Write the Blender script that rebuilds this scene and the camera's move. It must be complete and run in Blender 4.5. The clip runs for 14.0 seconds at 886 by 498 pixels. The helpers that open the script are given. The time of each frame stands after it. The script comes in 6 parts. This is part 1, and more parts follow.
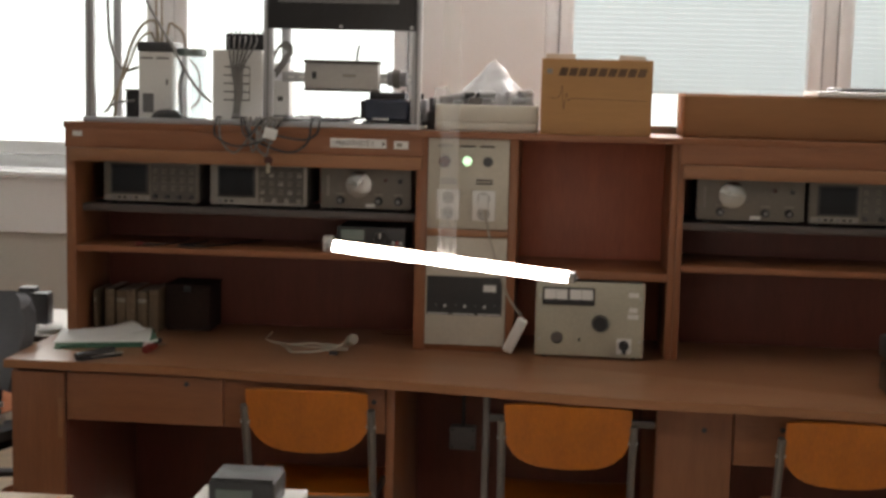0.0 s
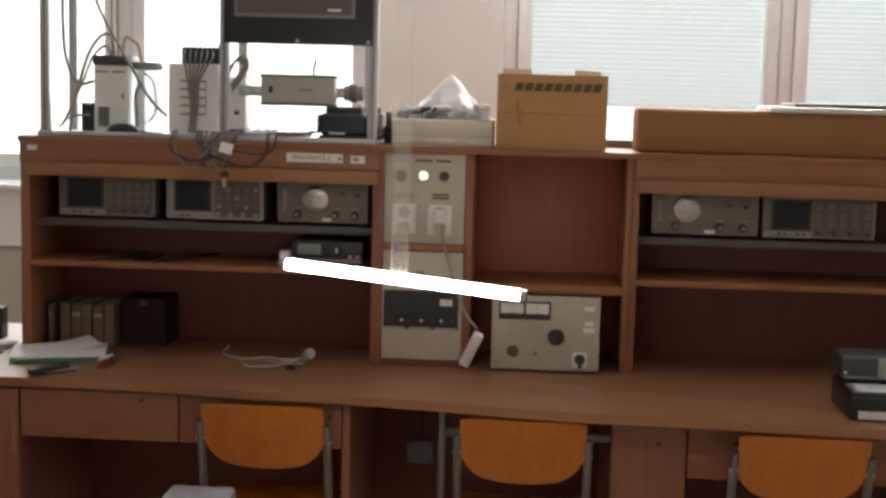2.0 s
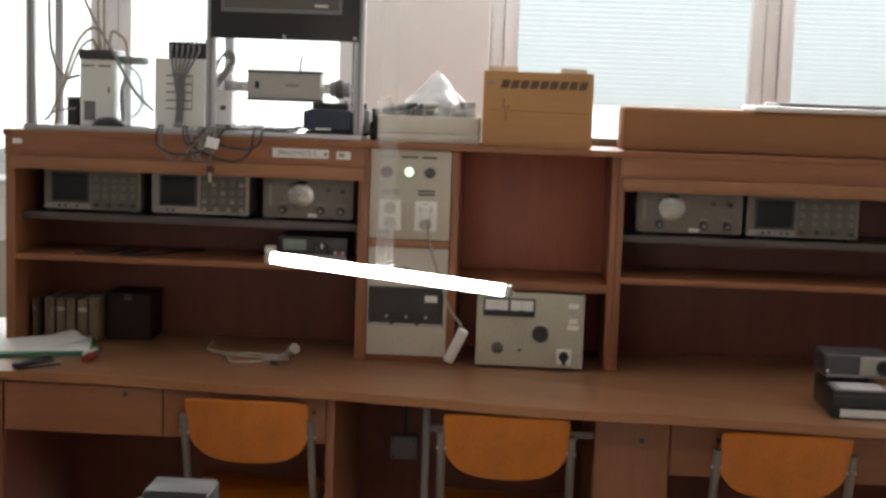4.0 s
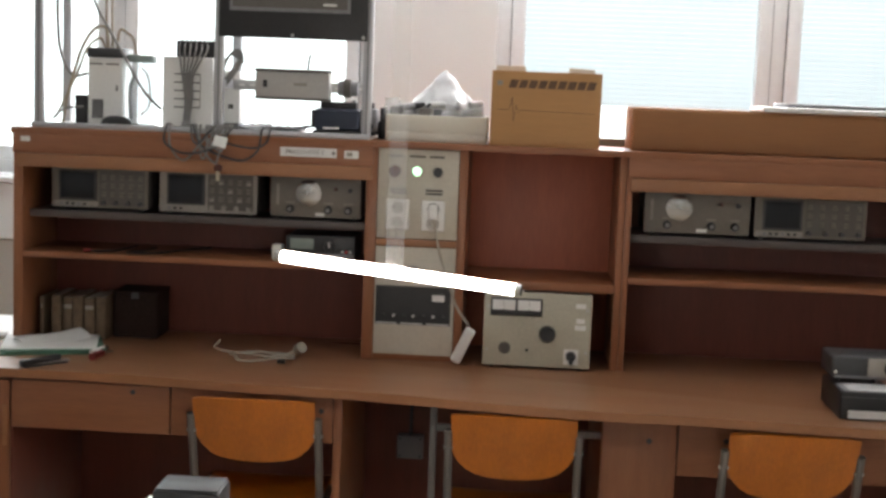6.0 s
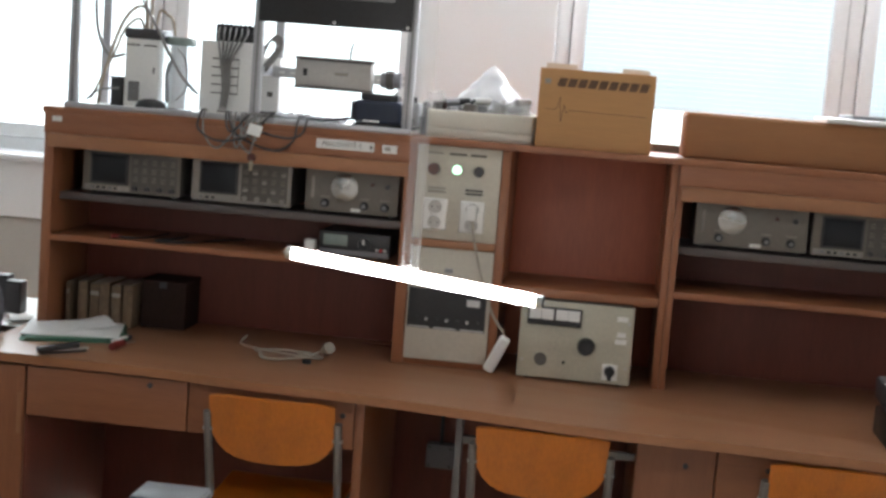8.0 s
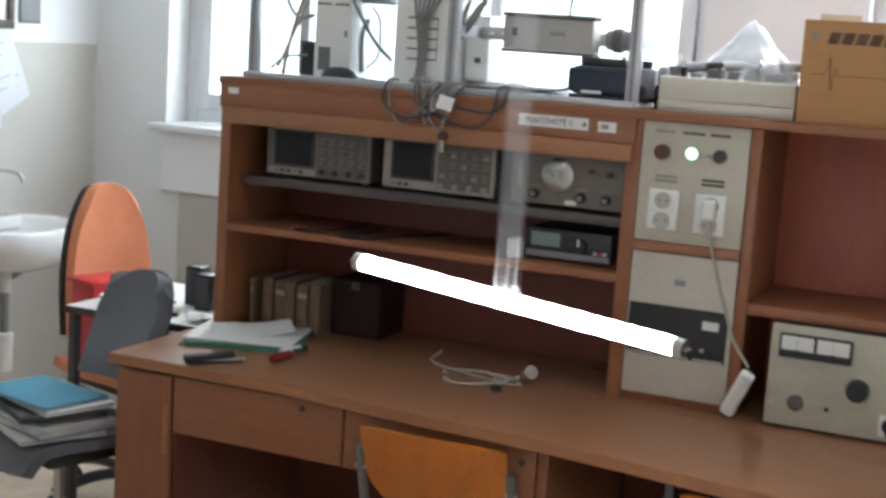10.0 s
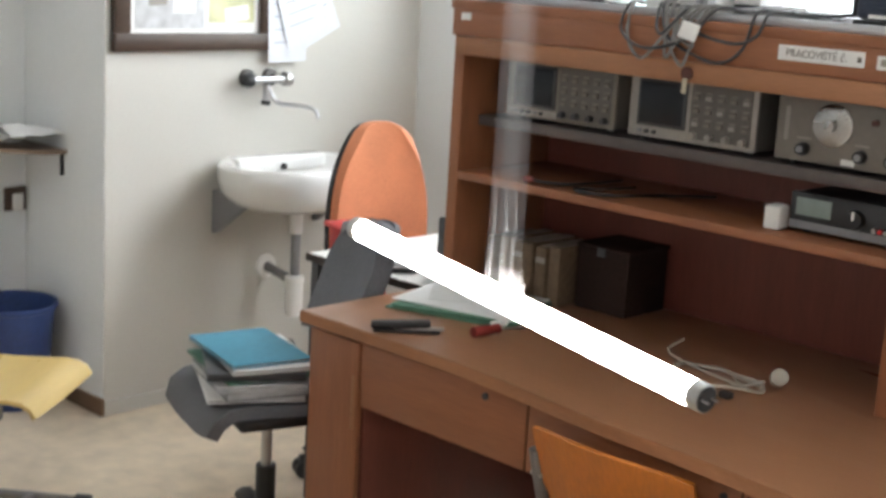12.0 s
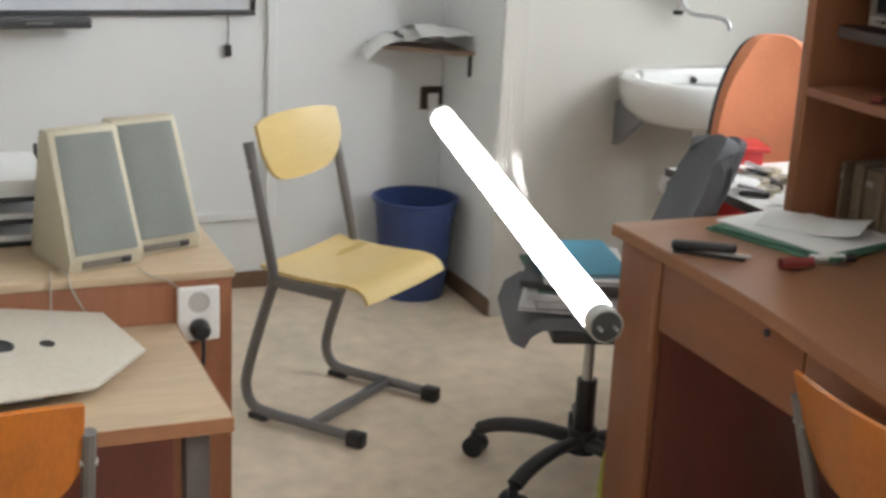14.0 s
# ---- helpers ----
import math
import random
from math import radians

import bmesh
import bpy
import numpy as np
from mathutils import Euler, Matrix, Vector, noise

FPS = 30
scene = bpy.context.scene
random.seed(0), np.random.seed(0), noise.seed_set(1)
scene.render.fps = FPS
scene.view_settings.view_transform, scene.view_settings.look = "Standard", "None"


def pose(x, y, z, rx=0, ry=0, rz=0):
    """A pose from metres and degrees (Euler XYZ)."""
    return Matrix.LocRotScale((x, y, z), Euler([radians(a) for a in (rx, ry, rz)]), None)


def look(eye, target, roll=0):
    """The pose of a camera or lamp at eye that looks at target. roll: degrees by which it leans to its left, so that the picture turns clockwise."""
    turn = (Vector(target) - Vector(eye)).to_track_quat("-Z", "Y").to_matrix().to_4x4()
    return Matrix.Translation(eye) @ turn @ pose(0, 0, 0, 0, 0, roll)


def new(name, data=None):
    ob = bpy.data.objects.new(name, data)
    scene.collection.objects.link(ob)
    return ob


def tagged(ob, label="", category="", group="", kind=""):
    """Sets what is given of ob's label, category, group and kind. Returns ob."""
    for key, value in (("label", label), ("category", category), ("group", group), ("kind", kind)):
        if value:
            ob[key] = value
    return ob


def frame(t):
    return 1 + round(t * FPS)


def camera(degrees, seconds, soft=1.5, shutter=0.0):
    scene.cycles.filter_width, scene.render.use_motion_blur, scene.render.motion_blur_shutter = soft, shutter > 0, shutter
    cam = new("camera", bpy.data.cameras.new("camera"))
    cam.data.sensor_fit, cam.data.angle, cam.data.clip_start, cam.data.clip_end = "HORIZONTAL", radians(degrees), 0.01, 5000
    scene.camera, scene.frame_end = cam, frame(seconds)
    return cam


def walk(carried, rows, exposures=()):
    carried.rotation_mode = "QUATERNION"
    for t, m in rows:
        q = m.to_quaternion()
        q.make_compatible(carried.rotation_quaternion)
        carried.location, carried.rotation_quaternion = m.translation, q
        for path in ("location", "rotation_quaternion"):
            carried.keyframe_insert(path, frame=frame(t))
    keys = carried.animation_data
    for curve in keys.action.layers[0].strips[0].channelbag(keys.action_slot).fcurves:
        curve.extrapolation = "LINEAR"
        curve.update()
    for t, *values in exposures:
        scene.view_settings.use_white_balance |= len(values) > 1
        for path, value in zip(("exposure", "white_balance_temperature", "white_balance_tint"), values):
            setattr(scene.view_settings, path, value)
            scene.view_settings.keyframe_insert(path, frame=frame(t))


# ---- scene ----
cam = camera(35.7, 14.0, soft=3.0, shutter=0.4)
PATH = [
    (0, (1.686, -4.516, 1.644), (1.511, -2.539, 1.403), 1.4),
    (0.5, (1.726, -4.511, 1.665), (1.564, -2.529, 1.452), 2.2),
    (1, (1.689, -4.519, 1.666), (1.564, -2.533, 1.466), 1.5),
    (1.5, (1.706, -4.52, 1.67), (1.589, -2.535, 1.449), 1.6),
    (2, (1.717, -4.519, 1.675), (1.591, -2.537, 1.443), 1.5),
    (2.5, (1.709, -4.537, 1.678), (1.6, -2.554, 1.446), 1.9),
    (3, (1.718, -4.536, 1.662), (1.617, -2.552, 1.434), 1.9),
    (5.5, (1.716, -4.521, 1.667), (1.605, -2.538, 1.43), 2.1),
    (6, (1.699, -4.53, 1.661), (1.592, -2.547, 1.43), 2.2),
    (6.5, (1.707, -4.525, 1.674), (1.593, -2.543, 1.434), 2.0),
    (7, (1.696, -4.509, 1.681), (1.583, -2.527, 1.437), 1.9),
    (7.2, (1.709, -4.494, 1.681), (1.586, -2.513, 1.439), 2.4),
    (9.3, (2.046, -3.772, 1.608), (1.5, -1.866, 1.343), 4.4),
    (9.5, (2.085, -3.67, 1.629), (1.464, -1.797, 1.301), 3.6),
    (10, (2.148, -3.337, 1.628), (1.366, -1.521, 1.325), 3.8),
    (10.5, (2.268, -3.046, 1.613), (1.275, -1.338, 1.306), 2.7),
    (11, (2.318, -2.821, 1.608), (1.135, -1.256, 1.221), 1.8),
    (11.5, (2.297, -2.639, 1.61), (1.003, -1.162, 1.229), 0.8),
    (12, (2.355, -2.459, 1.593), (1.003, -1.048, 1.171), 3.3),
    (12.5, (2.438, -2.334, 1.592), (0.947, -1.099, 1.092), 3.1),
    (13, (2.449, -2.244, 1.589), (0.891, -1.077, 1.134), 1.8),
    (13.5, (2.529, -2.105, 1.571), (0.84, -1.159, 1.069), 3.3),
    (14, (2.568, -1.931, 1.559), (0.8, -1.19, 0.99), 2.7),
]
walk(cam, [(t, look(e, a, r)) for t, e, a, r in PATH],
     [(0, -0.26, 7300, 18), (0.6, -0.12, 7250, 17), (1.0, -0.13, 7150, 17), (2.4, -0.10, 7300, 18), (3.2, -0.05, 7150, 17), (5.3, 0.20, 6750, 15),
      (7.2, 0.29, 6550, 15), (9.3, 0.40, 6050, 11), (10.5, 0.48, 6100, 12), (12.0, 0.72, 6450, 13), (12.8, 0.69, 6350, 13), (14.0, 0.47, 6500, 13)])

# ---------------------------------------------------------------- world, daylight
world = bpy.data.worlds.new("world")
scene.world = world
world.use_nodes = True
wn = world.node_tree.nodes
sky = wn.new("ShaderNodeTexSky")
sky.sky_type = "NISHITA"
sky.sun_disc = False
sky.sun_elevation = radians(32)
sky.sun_rotation = radians(150)
wn["Background"].inputs["Strength"].default_value = 0.12
world.node_tree.links.new(sky.outputs["Color"], wn["Background"].inputs["Color"])


def window_light(name, x, z, y, w, h, watts):
    """Overcast daylight that falls in through one window, facing into the room."""
    data = bpy.data.lights.new(name, "AREA")
    data.shape, data.size, data.size_y, data.energy = "RECTANGLE", w, h, watts
    data.color = (0.93, 0.97, 1.0)
    ob = new(name, data)
    ob.matrix_world = look((x, y, z), (x, y - 1, z))
    return ob


WATTS = 165
window_light("window_daylight", -0.05, 2.17, 1.83, 2.3, 1.8, WATTS * 0.40)
window_light("window_daylight", 2.50, 2.60, 1.475, 1.75, 0.76, WATTS * 0.66)
# added fill: lamp of an unseen third window, for bounce on the bench front
window_light("window_daylight", 5.00, 2.17, 1.83, 2.0, 1.8, WATTS * 0.14)


# ---------------------------------------------------------------- materials
def material(name, colour, rough=0.5, metal=0.0, grain=60.0, vary=0.12, blotch=3.0, bump=0.02, stretch=(1, 1, 1), dark=None,
             emit=0.0, coat=0.0):
    """A plain surface with grain and larger blotches, in object space."""
    m = bpy.data.materials.new(name)
    m.use_nodes = True
    n, l = m.node_tree.nodes, m.node_tree.links
    b = n["Principled BSDF"]
    tc = n.new("ShaderNodeTexCoord")
    mp = n.new("ShaderNodeMapping")
    mp.inputs["Scale"].default_value = stretch
    l.new(tc.outputs["Object"], mp.inputs["Vector"])
    fine, wide = n.new("ShaderNodeTexNoise"), n.new("ShaderNodeTexNoise")
    fine.inputs["Scale"].default_value, fine.inputs["Detail"].default_value = grain, 6
    wide.inputs["Scale"].default_value, wide.inputs["Detail"].default_value = blotch, 3
    l.new(mp.outputs["Vector"], fine.inputs["Vector"])
    l.new(mp.outputs["Vector"], wide.inputs["Vector"])
    add = n.new("ShaderNodeMath")
    add.operation = "MULTIPLY_ADD"
    add.inputs[1].default_value = 0.5
    half = n.new("ShaderNodeMath")
    half.operation = "MULTIPLY"
    half.inputs[1].default_value = 0.5
    l.new(wide.outputs["Fac"], half.inputs[0])
    l.new(fine.outputs["Fac"], add.inputs[0])
    l.new(half.outputs[0], add.inputs[2])
    ramp = n.new("ShaderNodeValToRGB")
    lo = dark or tuple(c * (1 - 2.2 * vary) for c in colour)
    hi = tuple(min(1.0, c * (1 + vary)) for c in colour)
    ramp.color_ramp.elements[0].position, ramp.color_ramp.elements[1].position = 0.3, 0.7
    ramp.color_ramp.elements[0].color = (*lo, 1)
    ramp.color_ramp.elements[1].color = (*hi, 1)
    l.new(add.outputs[0], ramp.inputs["Fac"])
    l.new(ramp.outputs["Color"], b.inputs["Base Color"])
    b.inputs["Metallic"].default_value = metal
    rr = n.new("ShaderNodeMapRange")
    rr.inputs["To Min"].default_value, rr.inputs["To Max"].default_value = max(0.05, rough - 0.1), min(1.0, rough + 0.12)
    l.new(wide.outputs["Fac"], rr.inputs["Value"])
    l.new(rr.outputs["Result"], b.inputs["Roughness"])
    if coat:
        b.inputs["Coat Weight"].default_value = coat
        b.inputs["Coat Roughness"].default_value = 0.15
    if bump:
        bp = n.new("ShaderNodeBump")
        bp.inputs["Strength"].default_value = bump * 6
        bp.inputs["Distance"].default_value = 0.002
        l.new(fine.outputs["Fac"], bp.inputs["Height"])
        l.new(bp.outputs["Normal"], b.inputs["Normal"])
    if emit:
        b.inputs["Emission Color"].default_value = (*colour, 1)
        b.inputs["Emission Strength"].default_value = emit
    return m


def glass(name, tint=(0.95, 0.98, 0.97), mirror=0.08, rough=0.02, milk=False):
    """A thin clear sheet: lets light straight through, with some gloss."""
    m = bpy.data.materials.new(name)
    m.use_nodes = True
    n, l = m.node_tree.nodes, m.node_tree.links
    n.remove(n["Principled BSDF"])
    t, g, mix = n.new("ShaderNodeBsdfTransparent"), n.new("ShaderNodeBsdfGlossy"), n.new("ShaderNodeMixShader")
    t.inputs["Color"].default_value = (*tint, 1)
    g.inputs["Roughness"].default_value = rough
    mix.inputs["Fac"].default_value = mirror
    if milk:
        d, both = n.new("ShaderNodeBsdfTranslucent"), n.new("ShaderNodeMixShader")
        both.inputs["Fac"].default_value = 0.45
        l.new(g.outputs[0], both.inputs[1])
        l.new(d.outputs[0], both.inputs[2])
        l.new(t.outputs[0], mix.inputs[1])
        l.new(both.outputs[0], mix.inputs[2])
        l.new(mix.outputs[0], n["Material Output"].inputs["Surface"])
        return m
    l.new(t.outputs[0], mix.inputs[1])
    l.new(g.outputs[0], mix.inputs[2])
    l.new(mix.outputs[0], n["Material Output"].inputs["Surface"])
    return m


WOOD = material("bench_laminate", (0.308, 0.119, 0.054), 0.42, grain=34, vary=0.10, blotch=5, stretch=(0.5, 6, 6), bump=0.01)
WORKTOP = material("worktop_laminate", (0.318, 0.150, 0.076), 0.30, grain=30, vary=0.05, blotch=2, stretch=(0.5, 3, 3), bump=0.0015)
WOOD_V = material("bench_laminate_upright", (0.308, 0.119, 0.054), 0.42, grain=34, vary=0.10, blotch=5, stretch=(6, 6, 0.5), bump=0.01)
# bench laminate darkened: the shade inside bays and kneeholes is in the colour
WOOD_SHADED = material("shaded_bay_board", (0.185, 0.054, 0.036), 0.5, grain=30, vary=0.1, blotch=4, stretch=(5, 5, 0.6), bump=0.01)
# laminate made brighter and redder, with the tube's light in its colour
WOOD_BACK_LIT = material("tube_lit_back_board", (0.47, 0.140, 0.076), 0.5, grain=30, vary=0.09, blotch=4, stretch=(5, 5, 0.6), bump=0.01)
EDGE = material("bench_edge_band", (0.365, 0.163, 0.076), 0.45, grain=50, vary=0.12, stretch=(0.6, 6, 6), bump=0.01)
GREYSHELF = material("grey_shelf_laminate", (0.11, 0.09, 0.085), 0.45, vary=0.1)
PALETOP = material("birch_tabletop", (0.53, 0.40, 0.26), 0.4, grain=30, vary=0.1, blotch=4, stretch=(5, 0.6, 5), bump=0.01)
BEIGE = material("panel_enamel", (0.56, 0.515, 0.43), 0.4, grain=90, vary=0.06, blotch=4)
GENGREY = material("generator_enamel", (0.50, 0.47, 0.37), 0.4, grain=90, vary=0.08, blotch=6)
INSTR = material("instrument_grey", (0.128, 0.115, 0.102), 0.45, grain=80, vary=0.08)
SCOPEPALE = material("pale_instrument_bezel", (0.368, 0.340, 0.304), 0.45, grain=80, vary=0.07)
INSTR_LT = material("instrument_bezel", (0.207, 0.184, 0.158), 0.45, grain=80, vary=0.07)
CRT = material("crt_glass", (0.018, 0.020, 0.025), 0.22, grain=10, vary=0.05, bump=0)
CRT.node_tree.nodes["Principled BSDF"].inputs["Specular IOR Level"].default_value = 0.25
BLACK = material("black_plastic", (0.02, 0.02, 0.022), 0.38, grain=120, vary=0.2)
DARKGREY = material("dark_grey_plastic", (0.056, 0.056, 0.060), 0.4, grain=120, vary=0.15)
GREY = material("grey_fabric", (0.165, 0.17, 0.185), 0.85, grain=260, vary=0.2, bump=0.06)
PALEGREY = material("pale_grey_enamel", (0.50, 0.48, 0.45), 0.4, grain=90, vary=0.06, blotch=5)
MIDGREY = material("mid_grey_plastic", (0.25, 0.25, 0.26), 0.45, grain=100, vary=0.1)
WHITE = material("white_plastic", (0.82, 0.81, 0.78), 0.35, grain=100, vary=0.04)
IVORY = material("aged_ivory_plastic", (0.54, 0.49, 0.36), 0.45, grain=120, vary=0.06)
FOAM = material("polystyrene_foam", (0.72, 0.69, 0.60), 0.8, grain=220, vary=0.06, bump=0.05)
PAPER = material("paper", (0.80, 0.80, 0.78), 0.7, grain=40, vary=0.03, bump=0.005)
PAPER_COOL = material("bluish_paper", (0.68, 0.70, 0.74), 0.7, grain=40, vary=0.03, bump=0.005)
PAPER_GREY = material("printed_paper", (0.62, 0.63, 0.64), 0.7, grain=24, vary=0.18, bump=0)
PAPER_YELLOW = material("yellow_print", (0.66, 0.66, 0.40), 0.7, grain=16, vary=0.25, bump=0)
INK = material("dark_print", (0.10, 0.09, 0.08), 0.6, vary=0.1, bump=0)
PRINT_BLUE = material("blue_grey_print", (0.46, 0.50, 0.58), 0.7, grain=24, vary=0.1, bump=0)
INK_SOFT = material("faded_print", (0.34, 0.31, 0.27), 0.6, vary=0.1, bump=0)
CARTON = material("corrugated_cardboard", (0.50, 0.27, 0.115), 0.8, grain=18, vary=0.05, blotch=3, stretch=(1, 1, 14), bump=0.03)
CARTON_DK = material("brown_cardboard", (0.323, 0.146, 0.061), 0.8, grain=18, vary=0.05, blotch=3, stretch=(1, 1, 14), bump=0.03)
CARTON_PALE = material("pale_cardboard", (0.60, 0.52, 0.42), 0.85, grain=18, vary=0.06, blotch=3, bump=0.03)
CARTON_INK = material("carton_print", (0.15, 0.085, 0.05), 0.7, vary=0.15, bump=0)
STEEL = material("brushed_steel", (0.55, 0.55, 0.54), 0.32, 1.0, grain=200, vary=0.08)
DIALSTEEL = material("dull_dial_metal", (0.46, 0.45, 0.43), 0.26, 1.0, grain=200, vary=0.08)
# turned metal: the brushing runs round the dial's axis
dial_nodes = DIALSTEEL.node_tree.nodes
around = dial_nodes.new("ShaderNodeTangent")
around.direction_type, around.axis = "RADIAL", "Y"
DIALSTEEL.node_tree.links.new(around.outputs["Tangent"], dial_nodes["Principled BSDF"].inputs["Tangent"])
dial_nodes["Principled BSDF"].inputs["Anisotropic"].default_value = 0.95
BRONZE = material("tarnished_metal", (0.06, 0.055, 0.05), 0.4, 0.5, grain=80, vary=0.2)
CHROME = material("chrome", (0.54, 0.54, 0.55), 0.34, 1.0, grain=50, vary=0.03, bump=0)
ALU = material("aluminium_profile", (0.50, 0.51, 0.53), 0.42, 0.7, grain=200, vary=0.06)
TUBESTEEL = material("grey_painted_tube", (0.20, 0.19, 0.185), 0.35, 0.3, grain=160, vary=0.1)
CERAMIC = material("white_ceramic", (0.82, 0.82, 0.80), 0.1, grain=20, vary=0.02, bump=0, coat=0.6)
# one beech lacquer in two tones: backlit orange, then window-lit pale yellow
PLY_BACKLIT = material("backlit_lacquered_plywood", (0.541, 0.156, 0.008), 0.34, grain=30, vary=0.12, blotch=4, stretch=(5, 5, 0.7), coat=0.25)
PLY_WINDOWLIT = material("window_lit_lacquered_plywood", (0.69, 0.50, 0.19), 0.3, grain=30, vary=0.04, blotch=4, stretch=(5, 0.7, 5), coat=0.35)
ORANGE = material("orange_upholstery", (0.68, 0.26, 0.13), 0.85, grain=240, vary=0.14, blotch=5, bump=0.05)
RED = material("red_plastic", (0.55, 0.03, 0.03), 0.35, vary=0.1)
DARKRED = material("dark_red_handle", (0.22, 0.03, 0.025), 0.4, vary=0.12)
REDLAMP = material("red_lens", (0.11, 0.04, 0.03), 0.25, vary=0.1, bump=0)
BLUE = material("blue_plastic", (0.035, 0.065, 0.20), 0.4, grain=80, vary=0.15)
TURQ = material("turquoise_card", (0.06, 0.28, 0.40), 0.6, grain=60, vary=0.08)
GREENCARD = material("green_card", (0.07, 0.18, 0.12), 0.6, grain=60, vary=0.12)
MOTORBLUE = material("dark_blue_enamel", (0.03, 0.04, 0.07), 0.35, vary=0.2)
CABLEGREY = material("grey_cable", (0.24, 0.23, 0.22), 0.5, vary=0.12)
CABLEWHITE = material("off_white_cable", (0.42, 0.38, 0.31), 0.45, vary=0.08)
CABLETAN = material("tan_hose", (0.36, 0.30, 0.22), 0.45, vary=0.15)
WALL = material("white_wall_paint", (0.83, 0.845, 0.84), 0.8, grain=150, vary=0.03, blotch=1.2, bump=0.02)
WALL_OIL = material("cream_oil_paint", (0.56, 0.546, 0.50), 0.45, grain=120, vary=0.035, blotch=1.5, bump=0.01)
CEIL = material("ceiling_paint", (0.82, 0.82, 0.80), 0.9, grain=150, vary=0.02)
FRAMEWHITE = material("white_window_paint", (0.78, 0.79, 0.79), 0.35, grain=60, vary=0.03)
SLAT = material("blind_slat_paint", (0.72, 0.78, 0.82), 0.4, grain=60, vary=0.04)
# thin slats let part of the daylight through
sn, sl = SLAT.node_tree.nodes, SLAT.node_tree.links
thin, blend = sn.new("ShaderNodeBsdfTranslucent"), sn.new("ShaderNodeMixShader")
thin.inputs["Color"].default_value = (0.96, 0.985, 1.0, 1)
blend.inputs["Fac"].default_value = 0.85
sl.new(sn["Principled BSDF"].outputs[0], blend.inputs[1])
sl.new(thin.outputs[0], blend.inputs[2])
sl.new(blend.outputs[0], sn["Material Output"].inputs["Surface"])
DARKFRAME = material("dark_stained_wood", (0.06, 0.035, 0.022), 0.4, grain=40, vary=0.25, stretch=(6, 0.6, 6))
SHELFBROWN = material("worn_brown_shelf", (0.30, 0.21, 0.15), 0.5, grain=40, vary=0.15)
BASEBOARD = material("brown_baseboard", (0.20, 0.12, 0.07), 0.5, grain=40, vary=0.15)
BOARDWHITE = material("whiteboard_enamel", (0.74, 0.77, 0.80), 0.15, grain=20, vary=0.02, bump=0)
SPKCLOTH = material("grey_green_grille_cloth", (0.235, 0.25, 0.232), 0.9, grain=400, vary=0.14, bump=0.05)
YELLOWPL = material("yellow_green_plastic", (0.55, 0.60, 0.08), 0.5, vary=0.1)
DARKBROWN = material("dark_brown_case", (0.036, 0.021, 0.017), 0.85, grain=90, vary=0.2)
DARKBROWN.node_tree.nodes["Principled BSDF"].inputs["Specular IOR Level"].default_value = 0.15
BOOKTAN = material("tan_binding", (0.17, 0.115, 0.07), 0.7, grain=60, vary=0.2)
GREENGLOW = material("green_pilot_lens", (0.55, 1.0, 0.62), 0.3, vary=0.02, bump=0, emit=1.6)
TUBEGLOW = material("fluorescent_phosphor", (1.0, 0.965, 0.91), 0.4, vary=0.01, bump=0, emit=24)
LCD = material("lcd_glass", (0.22, 0.27, 0.25), 0.2, vary=0.05, bump=0)
CLEAR = glass("window_glass", mirror=0.05)
FILM = glass("clear_plastic_film", (0.985, 0.985, 0.98), 0.034, 0.16, True)
CLEARBAG = glass("clear_bag_film", (0.90, 0.90, 0.89), 0.22, 0.3, True)
# milkier copy of the film, for streaks that look lit by the tube
FILM_LIT = glass("lit_plastic_film", (0.97, 0.965, 0.95), 0.14, 0.25, True)
JAR = glass("translucent_plastic", (0.85, 0.89, 0.90), 0.1, 0.2)
BAG = glass("crumpled_milky_bag", (0.93, 0.94, 0.95), 0.62, 0.45, True)

# floor covering: beige speckled sheet vinyl
FLOOR = material("beige_sheet_vinyl", (0.78, 0.65, 0.49), 0.32, grain=14, vary=0.13, blotch=2.2, bump=0.005)


# ---------------------------------------------------------------- mesh helpers
def box(bm, x0, y0, z0, x1, y1, z1, bev=0.0, seg=2):
    m = Matrix.LocRotScale(((x0 + x1) / 2, (y0 + y1) / 2, (z0 + z1) / 2), None, (abs(x1 - x0), abs(y1 - y0), abs(z1 - z0)))
    got = bmesh.ops.create_cube(bm, size=1.0, matrix=m)
    if bev:
        edges = list({e for v in got["verts"] for e in v.link_edges})
        bmesh.ops.bevel(bm, geom=edges, offset=bev, segments=seg, affect="EDGES", profile=0.5)
    return bm


def Box(x0, y0, z0, x1, y1, z1, bev=0.0, seg=2):
    return box(bmesh.new(), x0, y0, z0, x1, y1, z1, bev, seg)


def cyl(bm, p0, p1, r0, r1=None, seg=20, caps=True):
    p0, p1 = Vector(p0), Vector(p1)
    r1 = r0 if r1 is None else r1
    d = p1 - p0
    m = Matrix.Translation((p0 + p1) / 2) @ d.to_track_quat("Z", "Y").to_matrix().to_4x4()
    bmesh.ops.create_cone(bm, cap_ends=caps, segments=seg, radius1=r0, radius2=r1, depth=d.length, matrix=m)
    return bm


def Cyl(p0, p1, r0, r1=None, seg=20, caps=True):
    return cyl(bmesh.new(), p0, p1, r0, r1, seg, caps)


